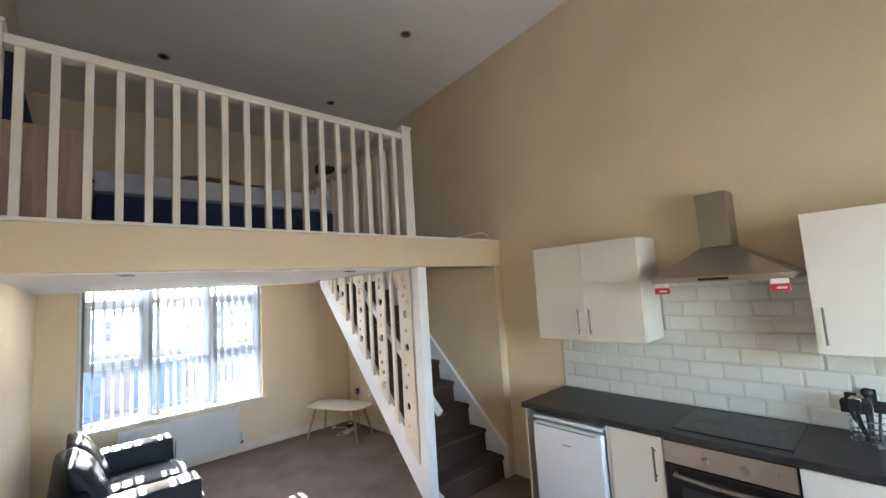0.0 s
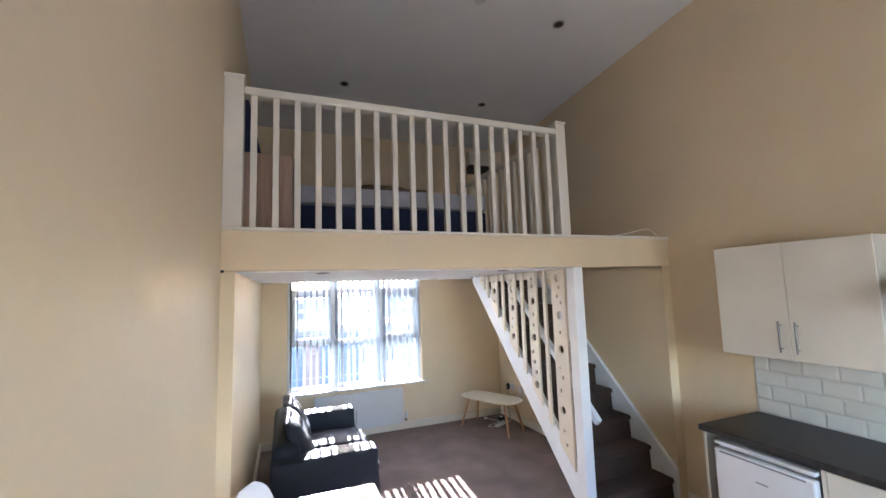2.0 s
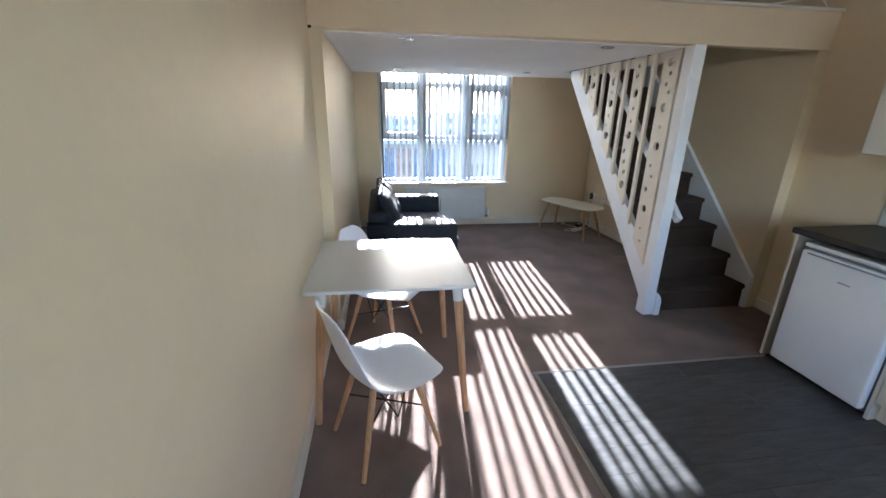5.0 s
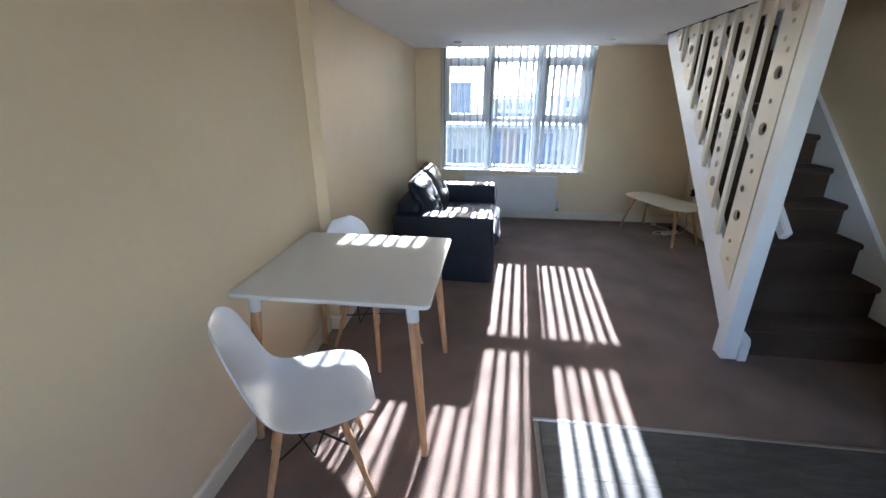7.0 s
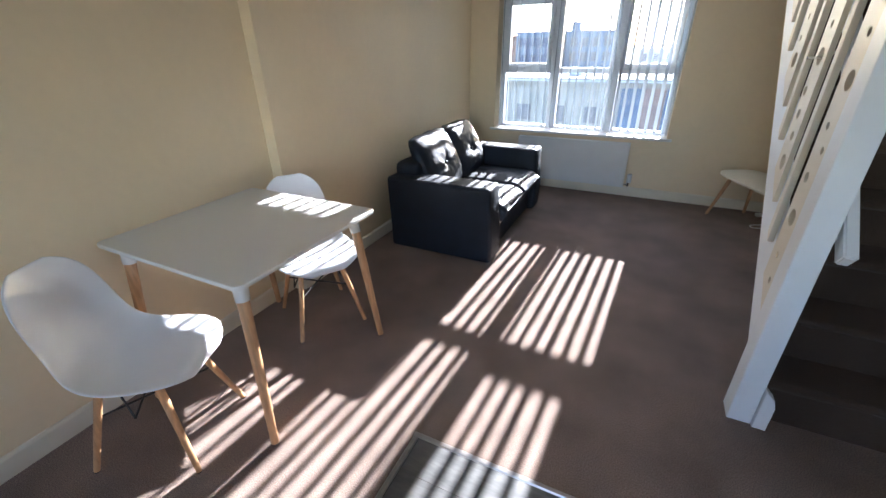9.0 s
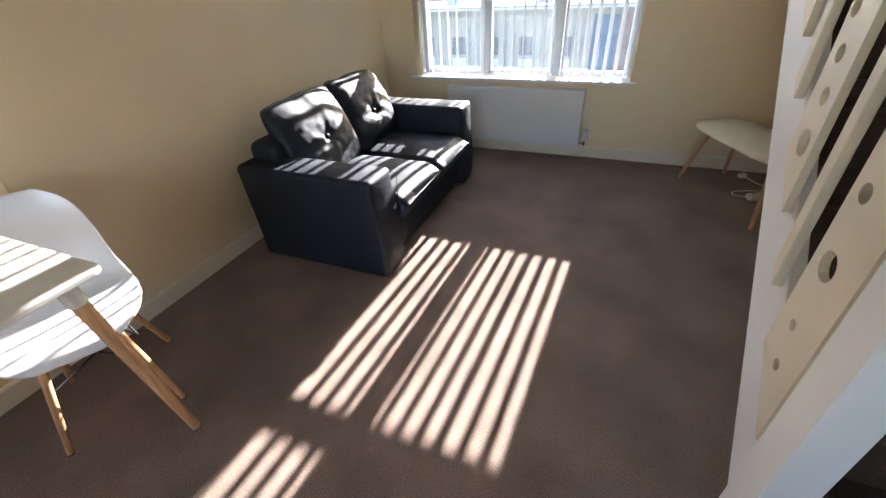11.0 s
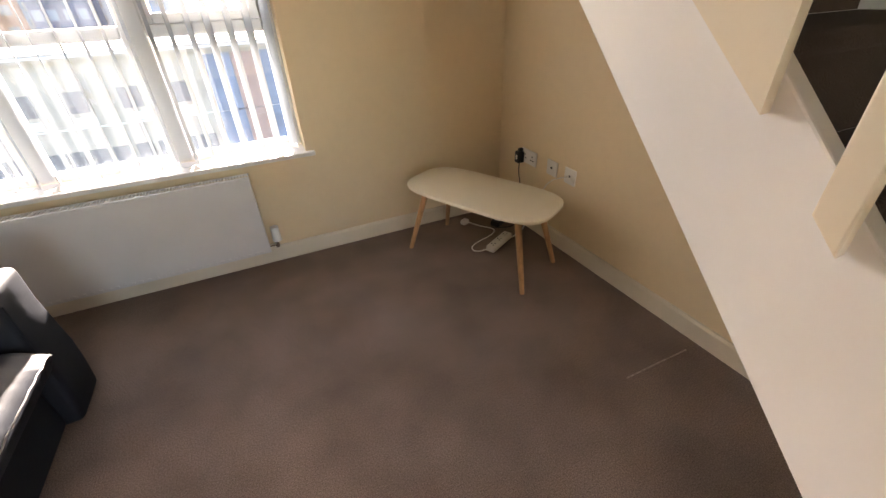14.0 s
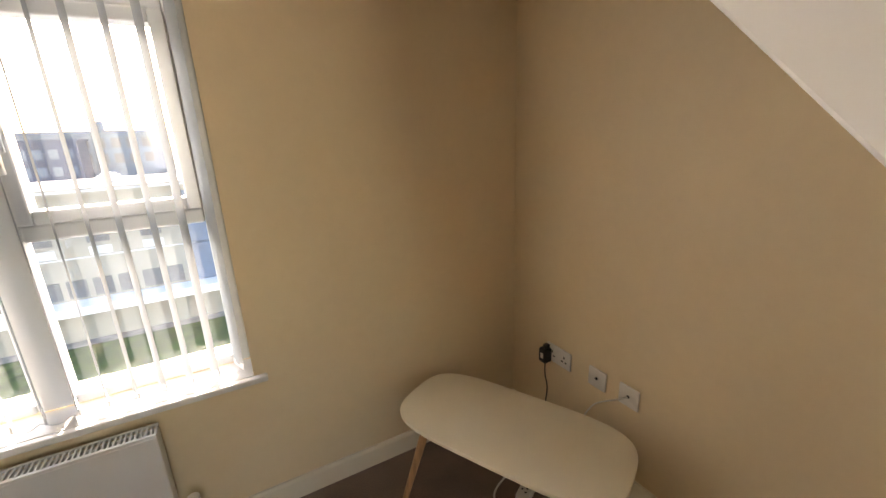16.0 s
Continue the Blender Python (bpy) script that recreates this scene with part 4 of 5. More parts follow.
def base_unit(y0, y1, kind, label):
    """y0 is the far (window) side, y1 the near side."""
    e = thing("base_cabinet", (3.25, (y0 + y1) / 2, 0.0), label, "cabinet", "kitchen base cabinets")
    part("carcass", B(2.982, XR - 0.002, y1 + 0.001, y0 - 0.001, 0.12, WT0 - 0.001), CARC, e)
    part("plinth", B(3.02, 3.036, y1 + 0.001, y0 - 0.001, 0.0, 0.12), DOORIV, e)
    if kind == "door":
        d = part("door", B(KF, 2.979, y1 + 0.003, y0 - 0.003, 0.125, WT0 - 0.006, bevel=0.002), DOORIV, e)
        part("handle", handle(bmesh.new(), KF, y1 + 0.045, 0.71), HANDLEM, d, "brushed steel bar handle")
    else:
        zs = (WT0 - 0.006, 0.725, 0.43, 0.125)
        for a, b in zip(zs, zs[1:]):
            d = part("drawer_front", B(KF, 2.979, y1 + 0.003, y0 - 0.003, b + 0.003, a, bevel=0.002), DOORIV, e)
            part("handle", handle(bmesh.new(), KF, (y0 + y1) / 2, (a + b) / 2, 0.19, False), HANDLEM, d, "brushed steel bar handle")


base_unit(-1.298, -1.625, "door", "ivory single-door base cabinet with a bar handle")
base_unit(-2.236, -2.84, "drawers", "ivory drawer unit with steel bar handles")
base_unit(-2.84, -3.44, "door", "ivory base cabinet at the kitchen end")
base_unit(-3.44, -4.29, "door", "ivory base cabinet in the kitchen corner")
fp = part("filler_panel", B(2.965, XR - 0.001, -1.297, -1.275, 0.0, WT0 - 0.001, bevel=0.002), DOORIV)
tagged(fp, "ivory panel beside the fridge", "panel")


def oven():
    e = thing("oven", (3.2, -1.93, 0.12), "built-in steel and black glass electric oven", "oven")
    y0, y1 = -2.229, -1.632
    part("body", B(2.985, 3.5, y0 + 0.01, y1 - 0.01, 0.12, 0.86), BLACKPL, e)
    p_ = part("control_panel", B(2.952, 2.983, y0, y1, 0.735, 0.858, bevel=0.003), STEEL, e, "brushed steel control panel")
    for y in (-1.845, -2.018):
        kb = tube(bmesh.new(), (2.952, y, 0.787), (2.925, y, 0.787), 0.021, 0.018, seg=24)
        box(kb, 2.918, 2.928, y - 0.004, y + 0.004, 0.770, 0.804, bevel=0.001)
        autosmooth(part("knob", kb, STEEL, p_, "steel control knob"))
    lm = tube(bmesh.new(), (2.953, -2.16, 0.80), (2.950, -2.16, 0.80), 0.004)
    part("indicator_lamp", lm, REDL, p_)
    d = part("door", B(2.950, 2.983, y0, y1, 0.15, 0.73, bevel=0.004), BLACKGLASS, e, "black glass oven door")
    hm_ = bmesh.new()
    n = 12
    for i in range(n):
        a, b = i / n, (i + 1) / n
        pa = Vector((2.925 - 0.03 * math.sin(math.pi * a), y0 + 0.06 + (y1 - y0 - 0.12) * a, 0.685))
        pb = Vector((2.925 - 0.03 * math.sin(math.pi * b), y0 + 0.06 + (y1 - y0 - 0.12) * b, 0.685))
        tube(hm_, pa, pb, 0.011, seg=10)
    for y in (y0 + 0.06, y1 - 0.06):
        tube(hm_, (2.952, y, 0.685), (2.92, y, 0.685), 0.01, seg=10)
    part("handle", hm_, STEEL, d, "curved steel oven handle")
    part("window_border", B(2.948, 2.9505, y0 + 0.08, y1 - 0.08, 0.25, 0.62), BLACKPL, d)


oven()
hob = part("hob", B(3.03, 3.49, -2.215, -1.66, WT1 - 0.001, WT1 + 0.005, bevel=0.002), BLACKGLASS)
tagged(hob, "black glass hob set into the worktop", "hob")
for x_, y, r in ((3.16, -1.80, 0.09), (3.16, -2.07, 0.075), (3.37, -1.80, 0.075), (3.37, -2.07, 0.09)):
    rm = bmesh.new()
    n = 36
    a = [rm.verts.new((x_ + r * math.cos(2 * math.pi * i / n), y + r * math.sin(2 * math.pi * i / n), WT1 + 0.0056)) for i in range(n)]
    b = [rm.verts.new((x_ + (r - 0.003) * math.cos(2 * math.pi * i / n), y + (r - 0.003) * math.sin(2 * math.pi * i / n), WT1 + 0.0056)) for i in range(n)]
    for i in range(n):
        rm.faces.new((a[i], a[(i + 1) % n], b[(i + 1) % n], b[i]))
    part("cooking_zone", rm, BLACKPL, hob)


def wall_unit(y0, y1, doors, label, hand):
    e = thing("wall_cabinet", (3.4, (y0 + y1) / 2, 1.36), label, "cabinet", "kitchen wall cabinets")
    z0, z1 = 1.362, 2.082
    part("carcass", B(3.256, XR - 0.014, y1, y0, z0, z1, bevel=0.001), CARC, e)
    w = (y0 - y1) / doors
    for k in range(doors):
        a, b = y0 - w * (k + 1), y0 - w * k
        d = part("door", B(3.234, 3.253, a + 0.002, b - 0.002, z0 - 0.004, z1, bevel=0.002), DOORIV, e)
        hy = hand[k](a, b)
        part("handle", handle(bmesh.new(), 3.234, hy, 1.50), HANDLEM, d, "brushed steel bar handle")


wall_unit(-0.635, -1.487, 2, "ivory double-door wall cabinet above the worktop", [lambda a, b: a + 0.045, lambda a, b: b - 0.045])
wall_unit(-2.335, -2.935, 1, "ivory single-door wall cabinet beside the hood", [lambda a, b: b - 0.045])
wall_unit(-2.94, -3.54, 1, "ivory single-door wall cabinet near the back wall", [lambda a, b: b - 0.045])


def hood():
    e = thing("cooker_hood", (3.3, -1.96, 1.76), "brushed steel chimney cooker hood", "cooker hood")
    y0, y1, xf = -2.305, -1.625, 3.07
    cy0, cy1, cx = -1.995, -1.825, 3.385
    XB = XR - 0.001
    bm = bmesh.new()
    lip = [(xf, y0), (XB, y0), (XB, y1), (xf, y1)]
    rings = []
    for z, pts in ((1.755, lip), (1.785, lip), (1.965, [(cx, cy0), (XB, cy0), (XB, cy1), (cx, cy1)])):
        rings.append([bm.verts.new((*p, z)) for p in pts])
    for a, b in zip(rings, rings[1:]):
        for i in range(4):
            bm.faces.new((a[i], a[(i + 1) % 4], b[(i + 1) % 4], b[i]))
    bm.faces.new(rings[-1])
    inner = [bm.verts.new((x_, y, 1.755)) for x_, y in ((xf + 0.02, y0 + 0.02), (XB - 0.02, y0 + 0.02), (XB - 0.02, y1 - 0.02), (xf + 0.02, y1 - 0.02))]
    up_ = [bm.verts.new((v.co.x, v.co.y, 1.772)) for v in inner]
    for i in range(4):
        j = (i + 1) % 4
        bm.faces.new((rings[0][i], inner[i], inner[j], rings[0][j]))
        bm.faces.new((inner[i], up_[i], up_[j], inner[j]))
    bm.faces.new(up_)
    bmesh.ops.recalc_face_normals(bm, faces=bm.faces[:])
    part("canopy", bm, STEEL, e)
    part("chimney", B(cx, XB, cy0, cy1, 1.966, 2.31, bevel=0.002), STEEL, e)
    part("filter", B(xf + 0.06, XB - 0.05, y0 + 0.08, y1 - 0.08, 1.762, 1.771), FRIDGEG, e, "grey metal filter")
    part("control_slot", B(xf - 0.002, xf + 0.002, -2.03, -1.88, 1.762, 1.777), BLACKPL, e, "black control strip")


hood()


def tag_box(y, label):
    e = thing("hanging_tag", (3.09, y, 1.69), label, "tag", "red tags under the cooker hood")
    part("card", B(3.078, 3.100, y - 0.04, y + 0.04, 1.690, 1.728, bevel=0.002), REDL, e, "red printed card")
    part("print_bar", B(3.0765, 3.078, y - 0.03, y + 0.012, 1.702, 1.712), SOCKW, e, "white print bar")
    part("clip", B(3.076, 3.104, y - 0.036, y + 0.036, 1.728, 1.755, bevel=0.002), SOCKW, e, "clear plastic clip")


tag_box(-1.675, "small red and white tag clipped below the hood")
tag_box(-2.245, "small red and white tag clipped below the hood")

# utensils
ub = thing("utensil_holder", (3.42, -2.47, WT1), "wire holder crowded with black kitchen utensils", "utensil holder")
um = bmesh.new()
for k in range(4):
    z = WT1 + 0.004 + k * 0.035
    for i in range(20):
        a, b = 2 * math.pi * i / 20, 2 * math.pi * (i + 1) / 20
        tube(um, (3.42 + 0.075 * math.cos(a), -2.47 + 0.075 * math.sin(a), z), (3.42 + 0.075 * math.cos(b), -2.47 + 0.075 * math.sin(b), z), 0.0025, seg=6)
for i in range(12):
    a = 2 * math.pi * i / 12
    tube(um, (3.42 + 0.075 * math.cos(a), -2.47 + 0.075 * math.sin(a), WT1), (3.42 + 0.075 * math.cos(a), -2.47 + 0.075 * math.sin(a), WT1 + 0.11), 0.002, seg=6)
part("basket", um, CHROME, ub)
rng = random.Random(11)
for i in range(11):
    a = rng.uniform(0, 6.28)
    r0, r1, h = rng.uniform(0.0, 0.05), rng.uniform(0.06, 0.13), rng.uniform(0.16, 0.24)
    p0 = Vector((3.42 + r0 * math.cos(a), -2.47 + r0 * math.sin(a), WT1 + 0.01))
    p1 = Vector((min(3.52, 3.42 + r1 * math.cos(a)), -2.47 + r1 * math.sin(a), WT1 + h))
    m_ = tube(bmesh.new(), p0, p1, 0.005, 0.007, seg=8)
    if i % 2:
        bmesh.ops.create_uvsphere(m_, u_segments=10, v_segments=6, radius=0.03, matrix=Matrix.Translation(p1) @ Matrix.Diagonal((0.5, 0.9, 0.9, 1)))
    else:
        box(m_, p1.x - 0.004, p1.x + 0.004, p1.y - 0.024, p1.y + 0.024, p1.z - 0.03, p1.z + 0.03, bevel=0.003)
    part("utensil", m_, CHROME if i % 4 == 3 else BLACKPL, ub)

# ---- loft furniture ----


def bed():
    e = thing("bed", (1.33, 1.65, LOFT), "divan bed with navy base and bare pale mattress", "bed")
    autosmooth(part("divan_base", B(0.46, 2.26, 1.0, 2.3, LOFT - 0.008, 2.625, bevel=0.02, seg=3), NAVY, e, "navy fabric divan base"))

    def mt(u, v, s):
        x = 1.36 + u * 0.90
        y = 1.65 + v * 0.65
        ed = max(abs(u) ** 18, abs(v) ** 14)
        z = 2.72 + s * (0.095 - 0.02 * ed) + 0.004 * noise.noise(Vector((x * 4, y * 4, s)))
        return Vector((x, y, z))

    autosmooth(part("mattress", grid_blob(bmesh.new(), 30, 22, mt), MATTR, e, "pale quilted mattress"), 60)


bed()


def pillow(at, size, rz, material, label):
    def f(u, v, s):
        t = (1 - u ** 4) * (1 - v ** 4)
        return Vector((u * size[0] * (1 - 0.05 * v * v), v * size[1] * (1 - 0.05 * u * u), s * size[2] * t ** 0.6 + 0.006 * noise.noise(Vector((u * 3, v * 3, s)))))
    ob = part("pillow", grid_blob(bmesh.new(), 16, 14, f), material, None, smooth=True)
    ob.matrix_basis = pose(*at, 6, 0, rz)
    return tagged(ob, label, "pillow")


pillow((1.28, 1.45, 2.87), (0.3, 0.2, 0.075), 3, PILLOW, "brown pillow lying on the bare mattress")
pillow((1.62, 1.5, 2.87), (0.24, 0.19, 0.065), -6, PILLOW, "dark brown cushion lying on the bare mattress")
ch = thing("chest", (0.21, 0.8, LOFT), "pale wood chest with a metal-edged side", "chest")
part("body", B(0.004, 0.40, 0.6, 1.0, LOFT - 0.008, 2.92, bevel=0.004), PALEWOOD, ch)
part("edge_strip", B(0.405, 0.43, 0.605, 1.0, LOFT - 0.008, 2.90, bevel=0.003), FRIDGEG, ch, "grey edge strip")
part("knob", tube(bmesh.new(), (0.43, 0.62, 2.62), (0.455, 0.62, 2.62), 0.012), CHROME, ch)
# slanted block for a dark shape of unknown kind above the chest
nb = part("dark_slanted_block", prism(bmesh.new(), [(0.004, 2.922), (0.175, 2.922), (0.085, 3.34), (0.004, 3.34)], "y", 0.62, 0.98, bevel=0.006), NAVY)
tagged(nb, "dark navy slanted block standing on the chest", "cover")

cable("wall_cable", [(2.95, 0.06, 2.266), (3.1, 0.07, 2.285), (3.25, 0.08, 2.315), (3.4, 0.09, 2.345), (3.47, 0.09, 2.34), (3.53, 0.085, 2.28), (3.54, 0.08, 2.266)], 0.006, SKIRT, "cream cable arching over the beam end")
# black stub in place of a small dark hole by the beam end
hole_stub = part("dark_hole_stub", tube(bmesh.new(), (0.004, -0.012, 2.0), (0.022, -0.012, 2.0), 0.009, 0.007, seg=12), BLACKPL)
tagged(hole_stub, "small black stub standing for a dark hole below the beam", "plug")
CARPETSEAM = mat("worn_carpet_seam", (0.42, 0.34, 0.29), 0.95, var=0.25, scale=40)
seam = structure("carpet_seam", B(3.0, 3.33, 1.308, 1.314, 0.0, 0.0035, bevel=0.001), CARPETSEAM, "pale worn seam line in the carpet", "carpet seam")

# plain wall box of unknown use, pale above and dark below
fb = thing("wall_box", (3.11, YW - 0.06, 3.62), "small pale wall box with a dark lower panel", "fuse box")
part("cover", B(2.93, 3.29, YW - 0.11, YW - 0.001, 3.72, 3.93, bevel=0.008), CARC, fb)
part("lower_panel", B(2.93, 3.29, YW - 0.12, YW - 0.001, 3.60, 3.718, bevel=0.008), BLACKPL, fb, "dark lower panel")
part("front_edge", B(2.9415, 2.9448, -4.29, -0.62, WT0 + 0.006, WT1 - 0.006, bevel=0.001), SLATE, wt, "rolled laminate front edge")
part("end_edge", B(2.952, XR - 0.01, -0.6148, -0.6115, WT0 + 0.006, WT1 - 0.006, bevel=0.001), SLATE, wt)
# ---- outside ----
CONC = mat("pale_render", (0.25, 0.235, 0.21), 0.85, var=0.08, scale=0.6, bump=0.1, bscale=8)
GREYW = mat("grey_cladding", (0.4, 0.42, 0.45), 0.6, var=0.08, scale=0.8)
BLUEP = mat("blue_cladding", (0.085, 0.115, 0.17), 0.45, var=0.1, scale=1.2)
DARKG = mat("dark_window_glass", (0.13, 0.13, 0.135), 0.15, var=0.1)
TOWER = mat("blue_grey_curtain_wall", (0.1, 0.125, 0.165), 0.35, var=0.15, scale=0.5)
GRASS = mat("grass", (0.07, 0.10, 0.03), 0.9, var=0.25, scale=1.5, bump=0.5, bscale=12)
TARMAC = mat("pale_concrete_paving", (0.26, 0.255, 0.245), 0.9, var=0.15, scale=2.0, bump=0.2, bscale=40)
TERRA = mat("terracotta_cladding", (0.2, 0.14, 0.125), 0.6, var=0.1, scale=1.2)
NAVYCLAD = mat("navy_cladding", (0.03, 0.04, 0.075), 0.45, var=0.15, scale=0.7)
CARDARK = mat("dark_car_paint", (0.02, 0.025, 0.035), 0.2, var=0.05, coat=0.5)
CARPALE = mat("silver_car_paint", (0.45, 0.46, 0.48), 0.25, metal=0.4, var=0.04, coat=0.5)
ROOFB = mat("brown_roof", (0.2, 0.12, 0.08), 0.8, var=0.2, scale=1.0)
GZ = -8.6
structure("ground", B(-2500, 2500, -2500, 3000, GZ - 0.5, GZ), TARMAC, "pale concrete paving at street level reaching the horizon", "ground")
structure("lawn", B(-40, 40, 14, 27, GZ, GZ + 0.06), GRASS, "strip of grass before the building opposite", "lawn")


def block(name, x0, x1, y0, y1, z1, material, label, bays, rows, wmat=DARKG, roofmat=None):
    e = thing(name, ((x0 + x1) / 2, (y0 + y1) / 2, GZ), label, "building")
    part("wall", B(x0, x1, y0, y1, GZ, z1), material, e)
    part("roof", B(x0 - 0.3, x1 + 0.3, y0 - 0.3, y1 + 0.3, z1, z1 + 0.35), roofmat or material, e)
    me = bpy.data.meshes.new("window")
    ww, wh = bays[2], rows[2]
    b = B(-ww / 2, ww / 2, -0.03, 0.04, 0, wh)
    b.to_mesh(me)
    b.free()
    me.materials.append(wmat)
    x = bays[0]
    while x < x1 - ww:
        for z in rows[0]:
            w = new("window", me)
            w.parent = e
            w.matrix_parent_inverse = e.matrix_world.inverted()
            w.matrix_basis = pose(x, y0 - 0.02, z)
        x += bays[1]
    return e


opp = block("office_building", -26, 24, 28, 34.5, -0.9, CONC, "pale rendered low office building across the street", (-24.5, 2.3, 0.95), ((-3.35,), 0, 1.05))


def facade_row(e, name, x0, x1, step, w, h, z, y, material, skip=()):
    """A row of like openings or panels on a facade, each an object on one mesh."""
    me = bpy.data.meshes.new(name)
    b = B(-w / 2, w / 2, -0.03, 0.04, 0, h)
    b.to_mesh(me)
    b.free()
    me.materials.append(material)
    x = x0
    while x < x1:
        if not any(a < x < c for a, c in skip):
            o = new(name, me)
            o.parent = e
            o.matrix_parent_inverse = e.matrix_world.inverted()
            o.matrix_basis = pose(x, y, z)
        x += step


PANELS = ((-14.2, -11.2), (-0.3, 5.9))
facade_row(opp, "window", -24.6, 23, 1.08, 0.82, 0.95, -6.2, 27.98, DARKG, PANELS)
facade_row(opp, "spandrel", -24.5, 23, 2.3, 0.95, 0.42, -4.0, 27.98, GREYW, PANELS)
part("string_course", B(-26, 24, 27.9, 27.99, -4.12, -4.06), GREYW, opp, "thin grey string course")
part("blue_panel", B(0.15, 1.5, 27.9, 27.99, -6.3, -1.1), BLUEP, opp, "blue cladding panel")
part("terracotta_panel", B(1.52, 2.7, 27.9, 27.99, -6.3, -1.1), TERRA, opp, "terracotta cladding panel")
part("blue_panel", B(2.72, 5.4, 27.9, 27.99, -6.3, -1.1), BLUEP, opp, "blue cladding panel")
part("blue_panel", B(-13.6, -11.6, 27.9, 27.99, -6.3, -1.1), BLUEP, opp, "blue cladding panel")
part("canopy", B(-26, 24, 26.6, 27.97, -6.75, -6.32), UPVC, opp, "white entrance canopy band")
part("parapet_rail", B(-26, 24, 27.6, 27.7, -0.75, -0.65), GREYW, opp)
for x in (-21.0, -9.5, -3.2, 7.0, 14.0):
    rv = B(x - 0.45, x + 0.45, 30.2, 31.4, -0.55, -0.18, bevel=0.03)
    box(rv, x - 0.3, x + 0.3, 30.4, 31.2, -0.18, -0.06)
    part("roof_vent", rv, GREYW, opp, "grey roof vent")
slab = block("slab_block", -24, -4.4, 85, 100, 3.3, TOWER, "hazy blue-grey slab block beyond the roofs", (-23, 2.0, 1.2), ((-1.4, 1.0), 0, 1.5))
part("lift_housing", B(-13.8, -12.2, 86, 92, 3.65, 5.1), TOWER, slab)
block("navy_block", -21.5, -14.6, 79, 84.6, 2.1, NAVYCLAD, "dark navy clad block beside the slab", (-20.8, 1.7, 1.0), ((-2.6, -0.2), 0, 1.3), TOWER)
block("grey_block", -2, 12, 95, 110, 0.1, GREYW, "grey apartment block in the distance", (-1, 2.4, 1.2), ((-4, -1.8), 0, 1.4))
block("brick_terrace", -60, -20, 110, 125, 3.2, ROOFB, "row of brown-roofed houses in the distance", (-58, 4.0, 1.6), ((-3, 0.4), 0, 1.6))
block("far_block", 16, 60, 100, 120, 0.6, GREYW, "grey block far down the street", (17, 3.0, 1.4), ((-4, -1.4), 0, 1.4))
structure("parking_deck", B(-45, 40, 56, 78, GZ, -4.4), TARMAC, "pale raised car park behind the office building", "car park")


def parked_car(x, y, material, label):
    e = thing("parked_car", (x, y, -4.4), label, "car", "cars on the raised car park")
    prof = [(-2.05, 0.35), (2.05, 0.35), (2.1, 0.62), (1.95, 0.86), (1.05, 0.95), (-1.85, 0.98), (-2.1, 0.8)]
    lpart("body", prism(bmesh.new(), prof, "y", -0.85, 0.85, bevel=0.06), material, e)
    cab = [(-1.75, 0.97), (1.0, 0.95), (0.35, 1.38), (-0.95, 1.42), (-1.5, 1.3)]
    lpart("cabin", prism(bmesh.new(), cab, "y", -0.72, 0.72, bevel=0.05), DARKG, e, "dark glazed cabin")
    roof = [(-1.3, 1.405), (0.3, 1.385), (0.2, 1.45), (-1.0, 1.47)]
    lpart("roof", prism(bmesh.new(), roof, "y", -0.68, 0.68), material, e)
    for wx in (-1.3, 1.35):
        for sy in (-1, 1):
            wh = lpart("wheel", tube(bmesh.new(), (wx, sy * 0.68, 0.32), (wx, sy * 0.88, 0.32), 0.32, seg=20), BLACKPL, e)
            lpart("rim", tube(bmesh.new(), (wx, sy * 0.875, 0.32), (wx, sy * 0.89, 0.32), 0.2, seg=16), STEEL, wh)


parked_car(-14.6, 66, CARDARK, "dark parked car on the raised car park")
parked_car(-8.9, 68, CARPALE, "silver parked car on the raised car park")
parked_car(-4.2, 66, CARPALE, "silver parked car on the raised car park")
parked_car(1.2, 67, CARDARK, "dark parked car on the raised car park")


# ---- small pieces: wall tiles and vinyl planks ----
TL, TH, TJ = 0.198, 0.0985, 0.0028


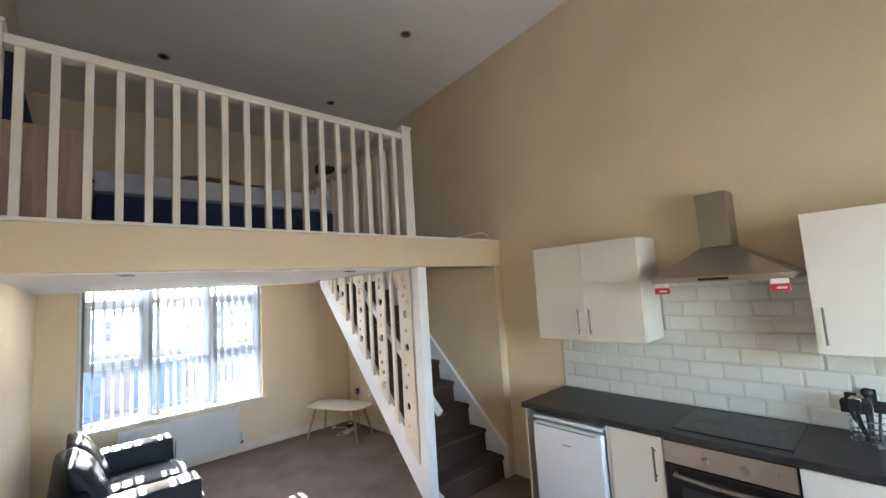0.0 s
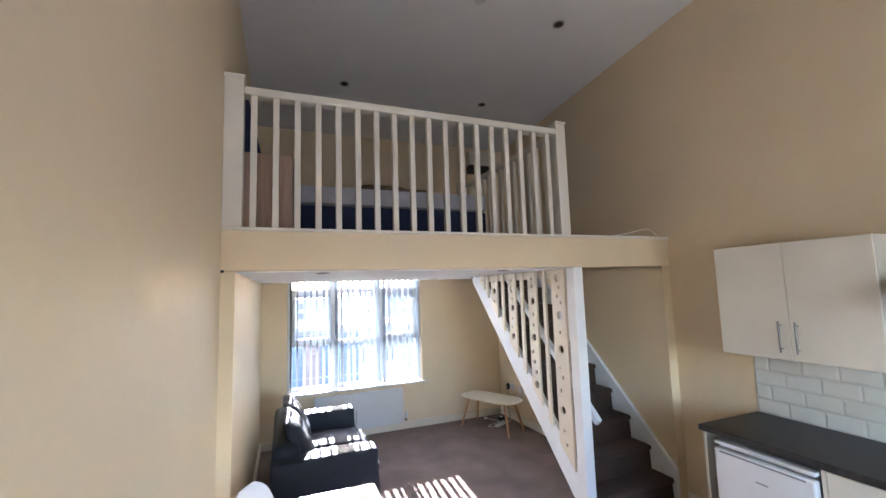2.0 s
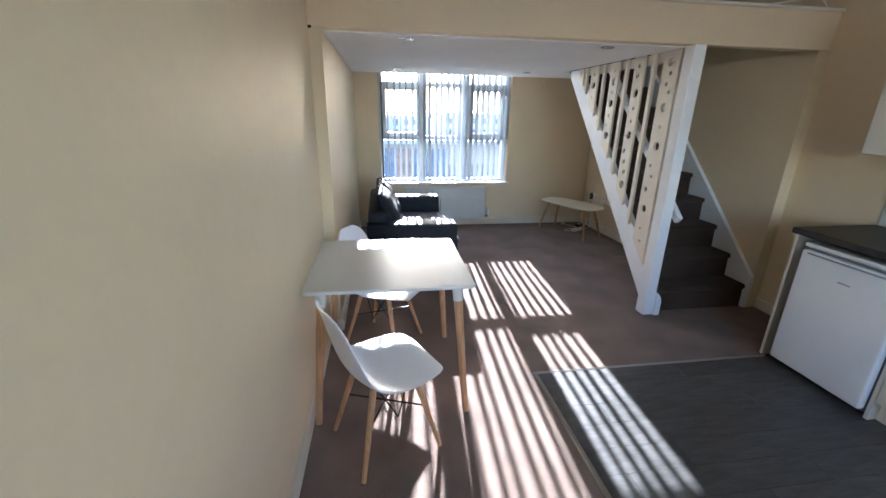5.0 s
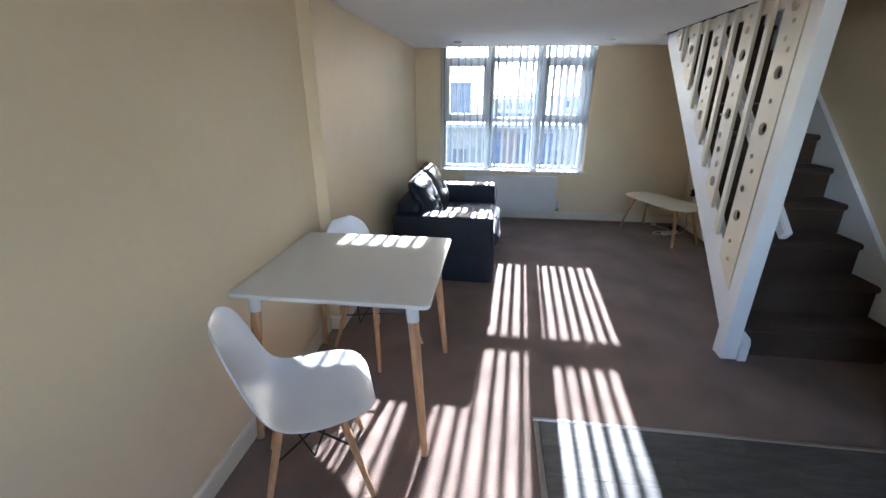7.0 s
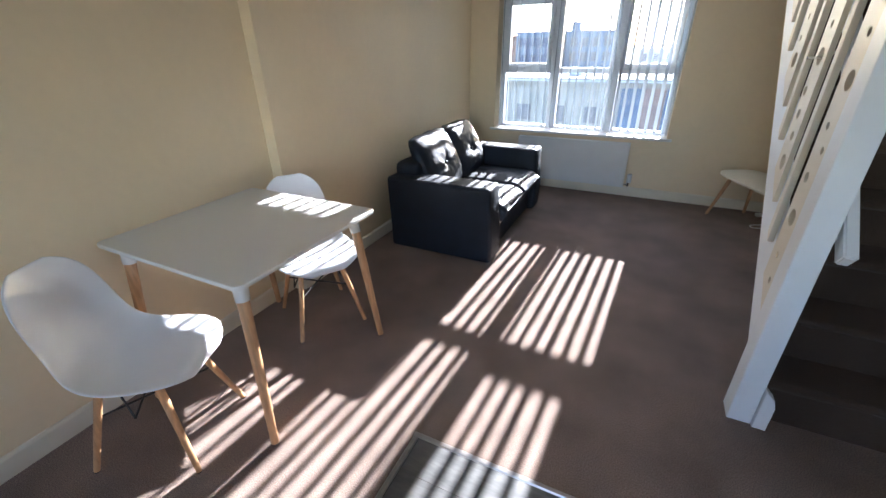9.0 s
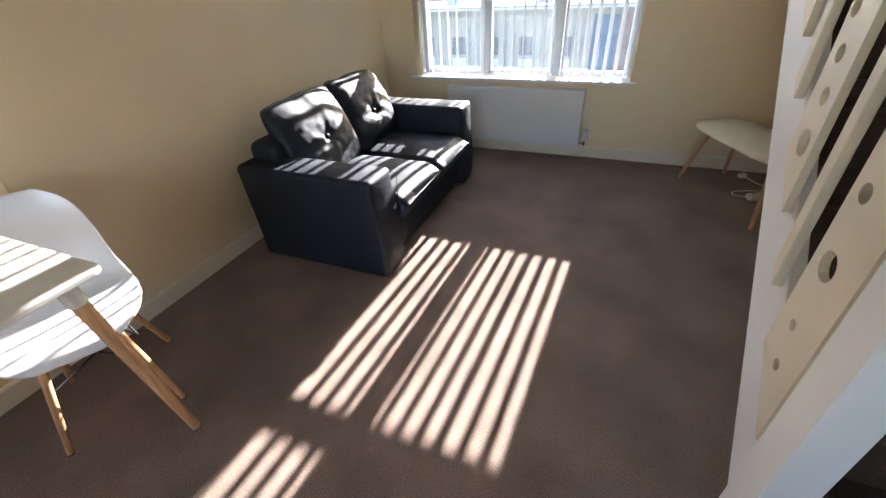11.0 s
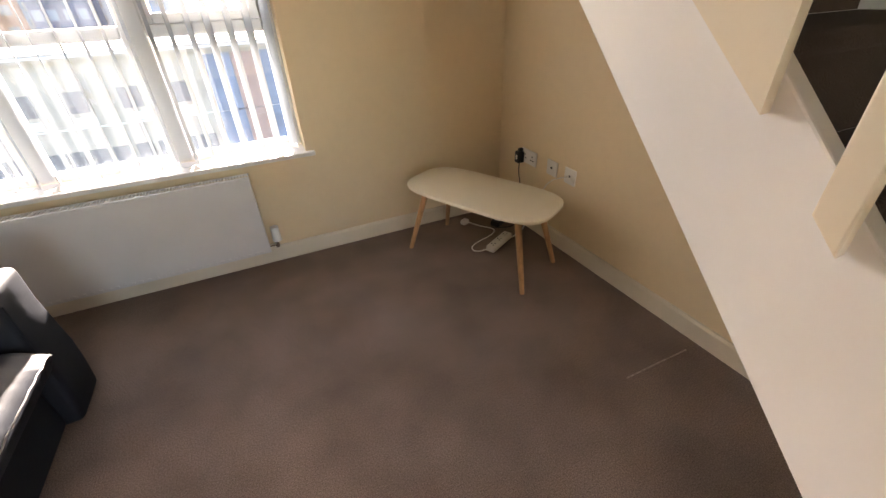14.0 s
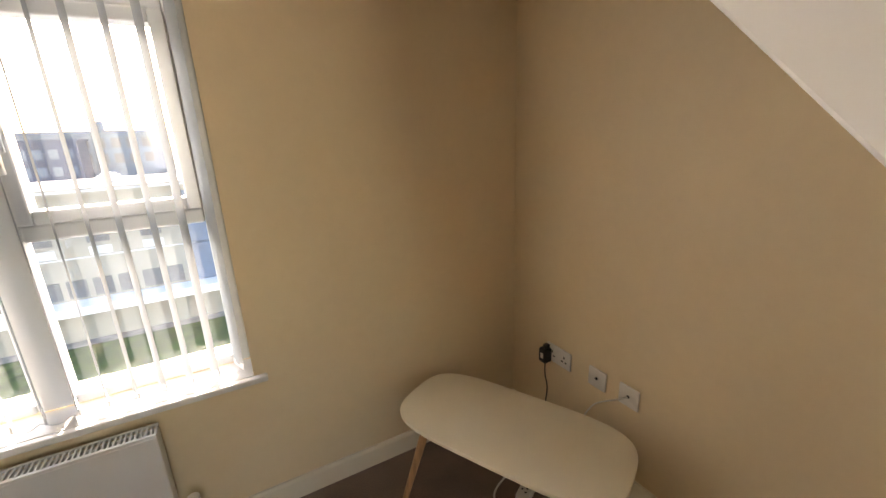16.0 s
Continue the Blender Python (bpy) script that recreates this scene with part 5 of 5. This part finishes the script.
def tile_mesh(w):
    bm = bmesh.new()
    h, d, bv = TH, 0.008, 0.013
    o = [(-w / 2, 0), (w / 2, 0), (w / 2, h), (-w / 2, h)]
    i = [(-w / 2 + bv, bv), (w / 2 - bv, bv), (w / 2 - bv, h - bv), (-w / 2 + bv, h - bv)]
    r0 = [bm.verts.new((0, p[0], p[1])) for p in o]
    r1 = [bm.verts.new((-0.0035, p[0], p[1])) for p in o]
    r2 = [bm.verts.new((-d, p[0], p[1])) for p in i]
    for a, b in ((r0, r1), (r1, r2)):
        for k in range(4):
            bm.faces.new((a[k], a[(k + 1) % 4], b[(k + 1) % 4], b[k]))
    bm.faces.new(r2)
    bmesh.ops.recalc_face_normals(bm, faces=bm.faces[:])
    me = bpy.data.meshes.new("tile")
    bm.to_mesh(me)
    bm.free()
    me.materials.append(TILE)
    return me


bmg = B(XR - 0.004, XR - 0.0005, -4.29, -0.628, WT1, 1.42)
box(bmg, XR - 0.004, XR - 0.0005, -2.333, -1.489, 1.42, 1.80)
splash = structure("tile_backsplash", bmg, TGROUT, "white bevelled metro tiles in brick bond", "tiles")
cache = {}
for r in range(9):
    z = WT1 + 0.002 + r * (TH + TJ)
    y_hi, y_lo = (-0.630, -3.6) if r < 5 else (-1.492, -2.330)
    off = 0 if r % 2 == 0 else TL / 2
    y = -0.630 + off
    while y > y_lo:
        a, b = min(y, y_hi), max(y - TL, y_lo)
        w = round(a - b - TJ, 4)
        if w > 0.02 and z + TH < 1.83:
            if w not in cache:
                cache[w] = tile_mesh(w)
            t_ = new("tile", cache[w])
            t_.parent = splash
            t_.matrix_basis = pose(XR - 0.004, (a + b) / 2, z)
        y -= TL + TJ * 0.2

plank_floor = structure("kitchen_floor", B(VX, XR, YB, VY - 0.012, 0.003, 0.0035), GROUT, "charcoal wood-effect vinyl plank floor", "floor")


def plank_mesh(w, l):
    bm = B(-w / 2, w / 2, -l / 2, l / 2, 0.0, 0.003)
    for v in bm.verts:
        if v.co.z > 0.001:
            v.co.x *= 1 - 0.0016 / w
            v.co.y *= 1 - 0.0016 / l
    me = bpy.data.meshes.new("plank")
    bm.to_mesh(me)
    bm.free()
    me.materials.append(VINYL)
    return me


pc = {}
rng = random.Random(7)
PW, PL = 0.152, 0.914
yy = VY - 0.013
row = 0
while yy > YB:
    y0 = max(YB, yy - PW)
    x = VX + 0.013 - (row * 0.37 % 1.0) * PL
    while x < 3.05:
        a, b = max(x, VX + 0.013), min(x + PL, 3.06)
        if b - a > 0.03:
            key = (round(b - a, 3), round(yy - y0, 3))
            if key not in pc:
                pc[key] = plank_mesh(key[1] - 0.0008, key[0] - 0.0008)
            o = new("plank", pc[key])
            o.parent = plank_floor
            o.matrix_basis = pose((a + b) / 2, (yy + y0) / 2, 0.0035, 0, 0, 90)
        x += PL
    yy -= PW
    row += 1
